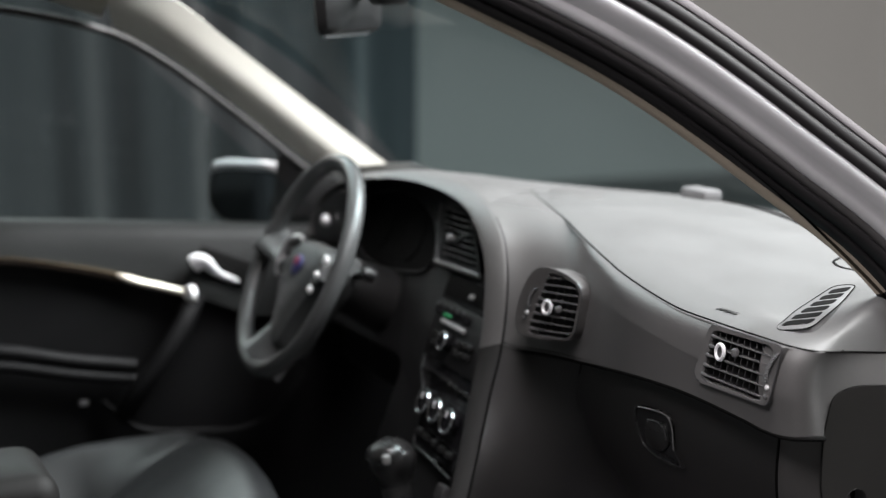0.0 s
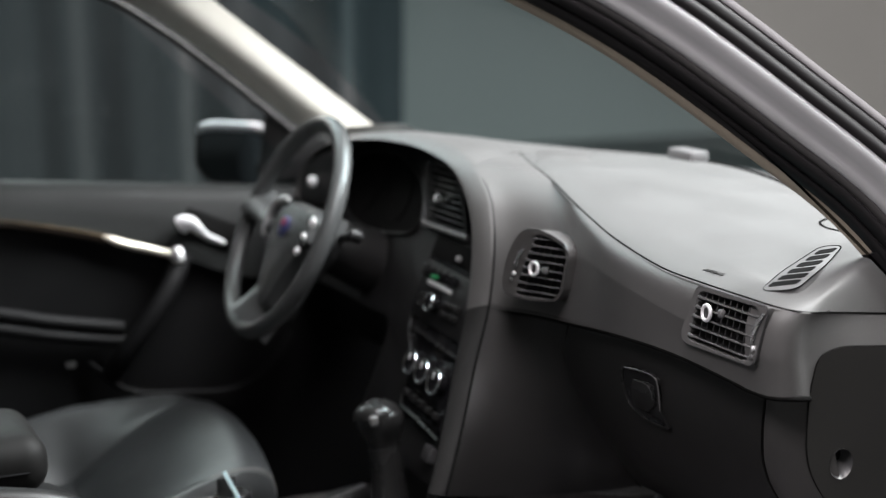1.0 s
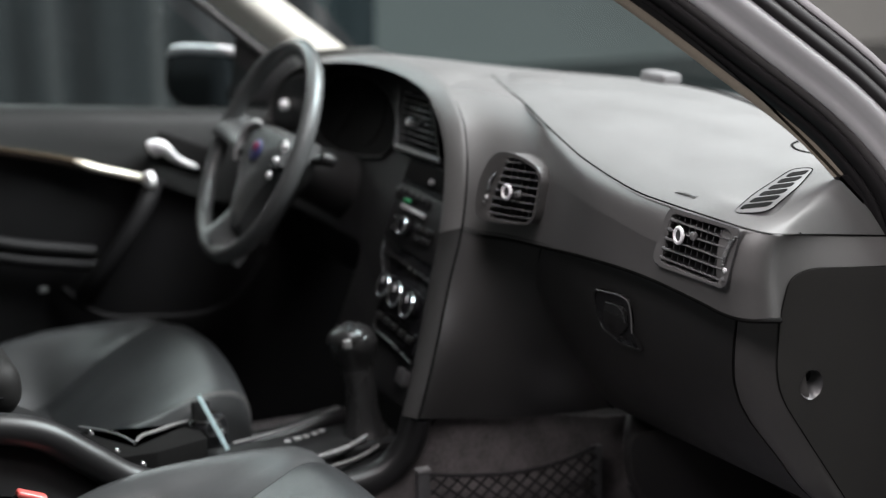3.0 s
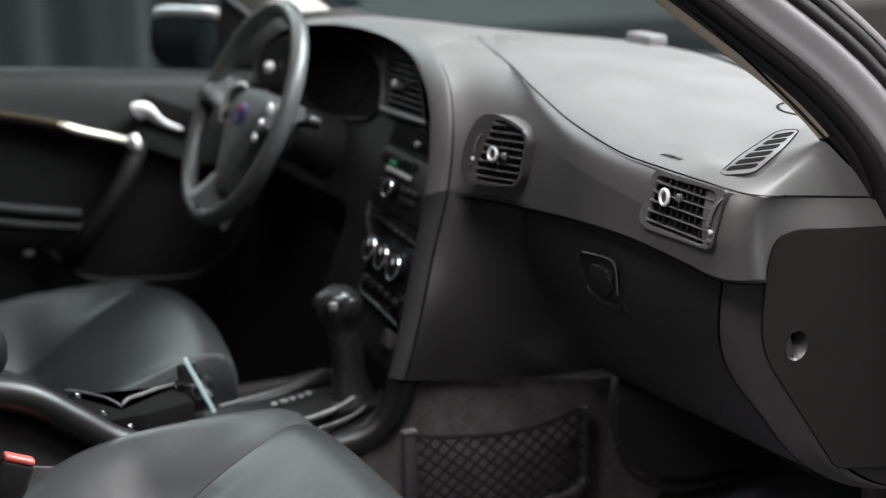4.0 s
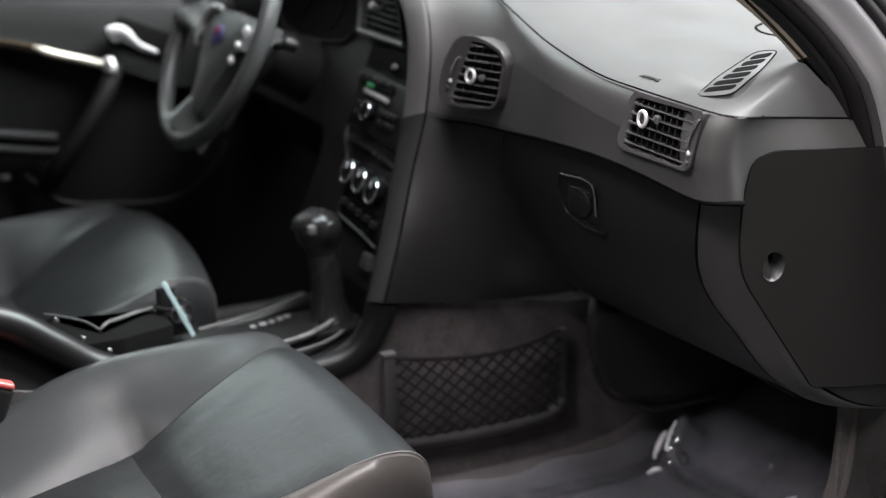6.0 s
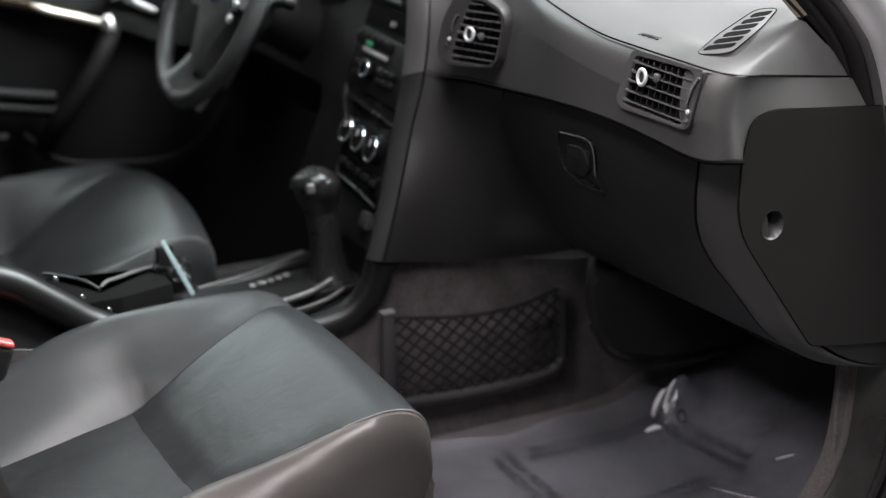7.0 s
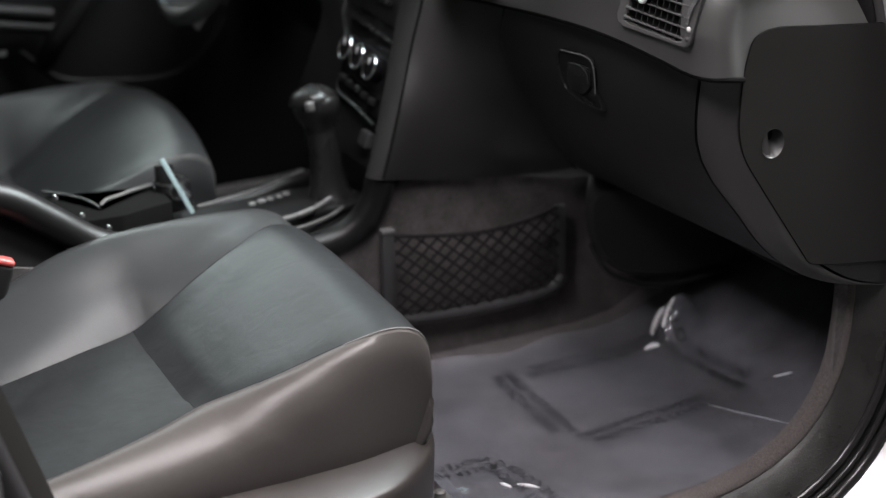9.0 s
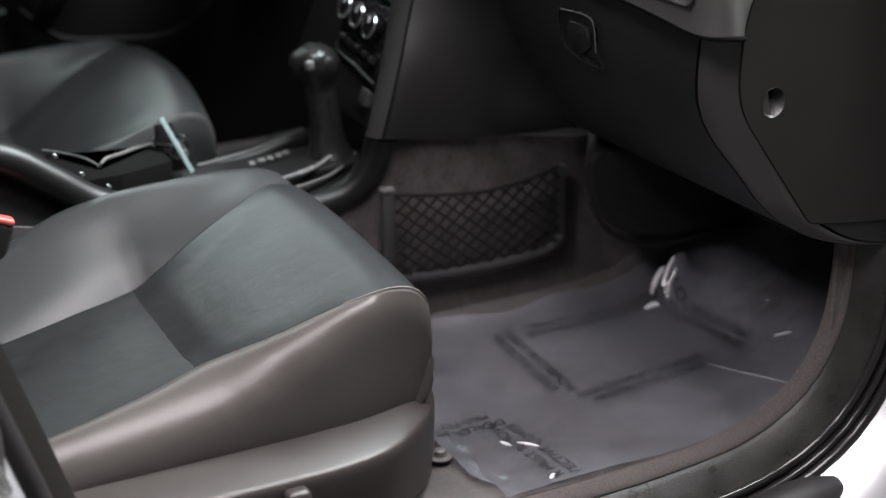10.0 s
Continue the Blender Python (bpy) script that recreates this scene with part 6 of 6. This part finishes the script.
def key_and_tag():
    root = thing("key_tag", (0.02, -0.205, 0.55), "pale blue card tag on a key in the ignition", "key tag")
    d = V((0.0, 0.036, -0.078)).normalized()
    c = V((0.035, -0.206, 0.562))
    part("tag", box((0.0010, 0.0065, 0.096), c, 0.0004, 1, turn=d.to_track_quat("Z", "Y").to_matrix()), TAG, root, "pale blue card strip")
    part("ring", tube([V((0.030, -0.205 + 0.011 * math.cos(a), 0.552 + 0.011 * math.sin(a))) for a in [math.tau * k / 18 for k in range(18)]], 0.0014, 6, loop=True), CHROME, root, "chrome key ring")
    part("key", box((0.010, 0.028, 0.034), (0.005, -0.215, 0.572), 0.005), BLACK, root, "black key head")


key_and_tag()


def belt_buckle():
    root = thing("belt_buckle", (0.178, -0.474, 0.45), "black seat belt buckle with a red button", "belt buckle")
    part("body", box((0.020, 0.044, 0.090), (0.179, -0.507, 0.508), 0.007, 3, turn=Euler((-0.38, 0, 0)).to_matrix()), BLACK, root)
    part("button", box((0.019, 0.040, 0.009), (0.180, -0.4895, 0.5525), 0.004, 4, turn=Euler((-0.38, 0, 0)).to_matrix()), RED, root, "red release button")


belt_buckle()


# ---- driver's door, mirrors ----
def far_door():
    root = thing("driver_door", (-0.72, -0.2, 0.4), "closed driver's door with dark trim and a wood strip", "door")
    ys = np.linspace(-1.0, 0.34, 36)
    def belt(y):
        return 0.901 - 0.085 * (y + 0.2)
    def depth(y):
        return float(np.interp(y, (-1.0, -0.425, -0.329, -0.231, -0.191, -0.099, 0.02, 0.34), (0.030, 0.047, 0.057, 0.074, 0.088, 0.110, 0.150, 0.170)))

    prof = [(-0.775, 0.012, 0.0), (-0.755, 0.016, 0.0), (-0.735, 0.008, 0.0), (-0.722, -0.012, 0.0), (-0.714, 0.0, 0.55), (-0.706, 0.0, 1.0)]
    part("upper_trim", sheet([[V((x, y, belt(y) + dz - f * depth(y))) for y in ys] for x, dz, f in prof]), DOORTRIM, root, "dark grey upper door trim", thick=0.006, toward=(1, 0, 0))
    lowp = [(-0.708, -0.95), (-0.722, -1.1), (-0.726, -0.20), (-0.724, -0.30), (-0.724, -0.45), (-0.730, -0.62)]
    part("door_panel", sheet([[V((x, y, belt(y) + (dz if dz > -0.7 else dz * depth(y) - 0.004))) for y in ys] for x, dz in lowp]), CONSOLEBODY, root, "black door panel", thick=0.006, toward=(1, 0, 0))
    line = [(-0.700, -1.0, 0.892), (-0.702, -0.4248, 0.8720), (-0.702, -0.3289, 0.8548), (-0.702, -0.2306, 0.8295), (-0.702, -0.1907, 0.8125), (-0.700, -0.0989, 0.7838)]
    part("wood_strip", tube(spline([V(p) + V((0, 0, -0.010)) for p in line], 40), 0.0085, 10, flat=0.6), WOOD, root, "dark glossy wood strip")
    part("bright_strip", tube(spline(line[:5], 40), [0.0016] * 30 + [0.0018, 0.002, 0.0022, 0.0024, 0.0026, 0.003, 0.0035, 0.004, 0.0045, 0.005], 8), WOODEDGE, root, "golden edge of the strip")
    # the lacquered wood's highlight is a pale metallic bar laid along it
    part("strip_end", tube(spline([(-0.698, -0.225, 0.8275), (-0.697, -0.1907, 0.8125), (-0.696, -0.145, 0.7985), (-0.694, -0.102, 0.7850)], 20), [0.002, 0.004, 0.0058] + [0.0072] * 17, 10), STRIPGLINT, root, "bright highlight on the wood strip as a pale bar")
    pull = part("pull_handle", tube(spline([(-0.69, -0.085, 0.782), (-0.665, -0.115, 0.735), (-0.655, -0.160, 0.675), (-0.665, -0.205, 0.615), (-0.69, -0.22, 0.58)], 24), 0.018, 14), CONSOLEBODY, root, "black diagonal pull handle")
    part("pull_cap", tube([(-0.672, -0.092, 0.786), (-0.671, -0.103, 0.785), (-0.670, -0.106, 0.785)], [0.017, 0.017, 0.012], 16), SATIN, pull, "chrome end cap")
    lev = part("handle_cup", box((0.006, 0.105, 0.046), (-0.704, -0.028, 0.826), 0.0028, 3, turn=Euler((-0.40, 0, 0)).to_matrix()), VOID, root, "dark handle recess")
    part("inner_handle", tube(spline([(-0.688, -0.088, 0.838), (-0.680, -0.072, 0.842), (-0.678, -0.045, 0.818), (-0.682, -0.009, 0.800)], 16), [0.021, 0.022, 0.021, 0.019, 0.017, 0.015, 0.013, 0.012, 0.011, 0.010, 0.010, 0.010, 0.009, 0.009, 0.008, 0.006], 14, flat=0.6), SATIN, lev, "bright chrome door handle")
    for z0, z1, r in ((0.710, 0.661, 0.013), (0.684, 0.636, 0.012)):
        part("armrest_edge", tube(spline([(-0.690, -1.0, z0 + 0.06), (-0.690, -0.4347, z0), (-0.690, -0.3189, z0 * 0.45 + z1 * 0.55), (-0.690, -0.20, z1)], 24), r, 10), CONSOLEBODY, root, "black ribbed armrest edge")
    part("pocket_edge", tube(spline([(-0.70, -0.26, 0.60), (-0.695, -0.20, 0.545), (-0.692, -0.10, 0.527), (-0.692, 0.02, 0.527), (-0.695, 0.09, 0.575), (-0.70, 0.12, 0.62)], 40), 0.006, 10), CONSOLEBODY, root, "raised edge of the speaker pocket")
    part("window_switch", box((0.010, 0.018, 0.010), (-0.714, -0.290, 0.597), 0.003), SILVERPLASTIC, root, "small silver lock button")
    gl = [[V((-0.765 - 0.0 * s + 0.10 * s, y0 + (y1 - y0) * k / 20, belt(y0 + (y1 - y0) * k / 20) + s * 0.40)) for k, (y0, y1) in ((k, (-1.0, 0.22 - 0.50 * s)) for k in range(21))] for s in (0, 0.25, 0.5, 0.75, 1.0)]
    g = part("side_window", sheet(gl), SIDEGLASS, root, "raised side window glass", toward=(1, 0, 0))
    g.visible_shadow = False
    part("mirror_triangle", plate([(0.085, 0.90), (0.30, 0.90), (0.20, 0.975), (0.10, 1.03)], 0.01, 0.002), BLACK, root, "black mirror mounting triangle", axes((-0.752, 0, 0), (0, 1, 0), (0, 0, 1)))


far_door()


def door_mirror():
    root = thing("door_mirror", (-0.86, 0.12, 0.90), "dark door mirror with its top highlight as a silver bar outside the driver's window", "mirror")
    out = round_outline([(-0.072, 0.045), (-0.052, 0.056), (0.085, 0.056), (0.088, -0.052), (-0.045, -0.052), (-0.082, -0.022)], 0.04)
    m = axes((-0.915, 0.078, 0.927), (0.80, 0.60, 0), (0, 0, 1)) @ Matrix.Scale(1.14, 4)
    rows = []
    for s, y in ((0.90, 0.002), (0.97, -0.002), (1.0, 0.004), (1.0, 0.02), (0.93, 0.06), (0.75, 0.095), (0.4, 0.11), (0.02, 0.113)):
        rows.append([V((x * s, y, z * s)) for x, z in out])
    part("shell", sheet(rows, True, cap=True), SHROUD, root, "dark mirror shell", m)
    # the highlight along the shell's top is a separate silver bar
    part("cap", tube(spline([(-0.070, 0.000, 0.040), (-0.052, -0.001, 0.050), (0.02, -0.002, 0.0535), (0.072, -0.001, 0.050), (0.084, 0.002, 0.036)], 24), [0.003, 0.006] + [0.0085] * 20 + [0.007, 0.004], 10), PAINT, root, "silver bar in place of the shell's top highlight", m)
    part("glass", plate([(x * 0.86, z * 0.84) for x, z in out], 0.003, 0.0), DARKMIRROR, root, "mirror glass with a dark reflection in its colour", m @ pose(0, -0.003, 0))
    part("foot", tube([(-0.86, 0.13, 0.905), (-0.80, 0.17, 0.905), (-0.76, 0.18, 0.91)], [0.03, 0.026, 0.03], 12), BLACK, root, "black mirror foot")


door_mirror()


def inner_mirror():
    root = thing("rear_view_mirror", (0.0, -0.03, 1.30), "black interior rear-view mirror under the roof", "mirror")
    m = axes((-0.198, 0.03, 1.291), (0.74, -0.67, 0), (0.08, -0.12, 1)) @ Matrix.Scale(0.92, 4)
    out = round_outline([(-0.12, 0.038), (0.12, 0.038), (0.115, -0.038), (-0.115, -0.038)], 0.02)
    rows = [[V((x * s, y, z * s)) for x, z in out] for s, y in ((0.94, -0.002), (1.0, 0.004), (0.97, 0.02), (0.8, 0.034), (0.3, 0.04))]
    part("casing", sheet(rows, True, cap=True), BLACK, root, "black mirror casing", m)
    part("glass", plate([(x * 0.92, z * 0.9) for x, z in out], 0.002, 0), MIRROR, root, "mirror glass", m @ pose(0, -0.003, 0))
    part("edge_strip", tube([m @ V((x, 0.004, z)) for x, z in ((-0.116, 0.030), (-0.114, -0.030), (-0.100, -0.0385), (0.0, -0.039), (0.09, -0.039))], 0.0035, 8), SATIN, root, "pale edge round the glass")
    part("arm", tube([(-0.185, 0.04, 1.31), (-0.12, 0.05, 1.325), (-0.06, 0.06, 1.34)], 0.009, 10), BLACK, root)
    part("sensor_pod", box((0.06, 0.05, 0.05), (-0.040, 0.045, 1.325), 0.012, 3), BLACK, root, "black sensor pod on the glass")


inner_mirror()


def floor_bolt():
    ob = part("floor_bolt", lathe([(0.015, 0.0), (0.015, -0.002), (0.0085, -0.003), (0.0075, -0.0045), (0.0072, -0.010), (0.005, -0.012), (0.001, -0.012)], 18), BOLTSTEEL, None, "", axes((0.5728, -0.0567, 0.2915), (1, 0, 0), (0, 1, 0)))
    tagged(ob, "dull steel seat rail bolt in the carpet", "bolt")


floor_bolt()
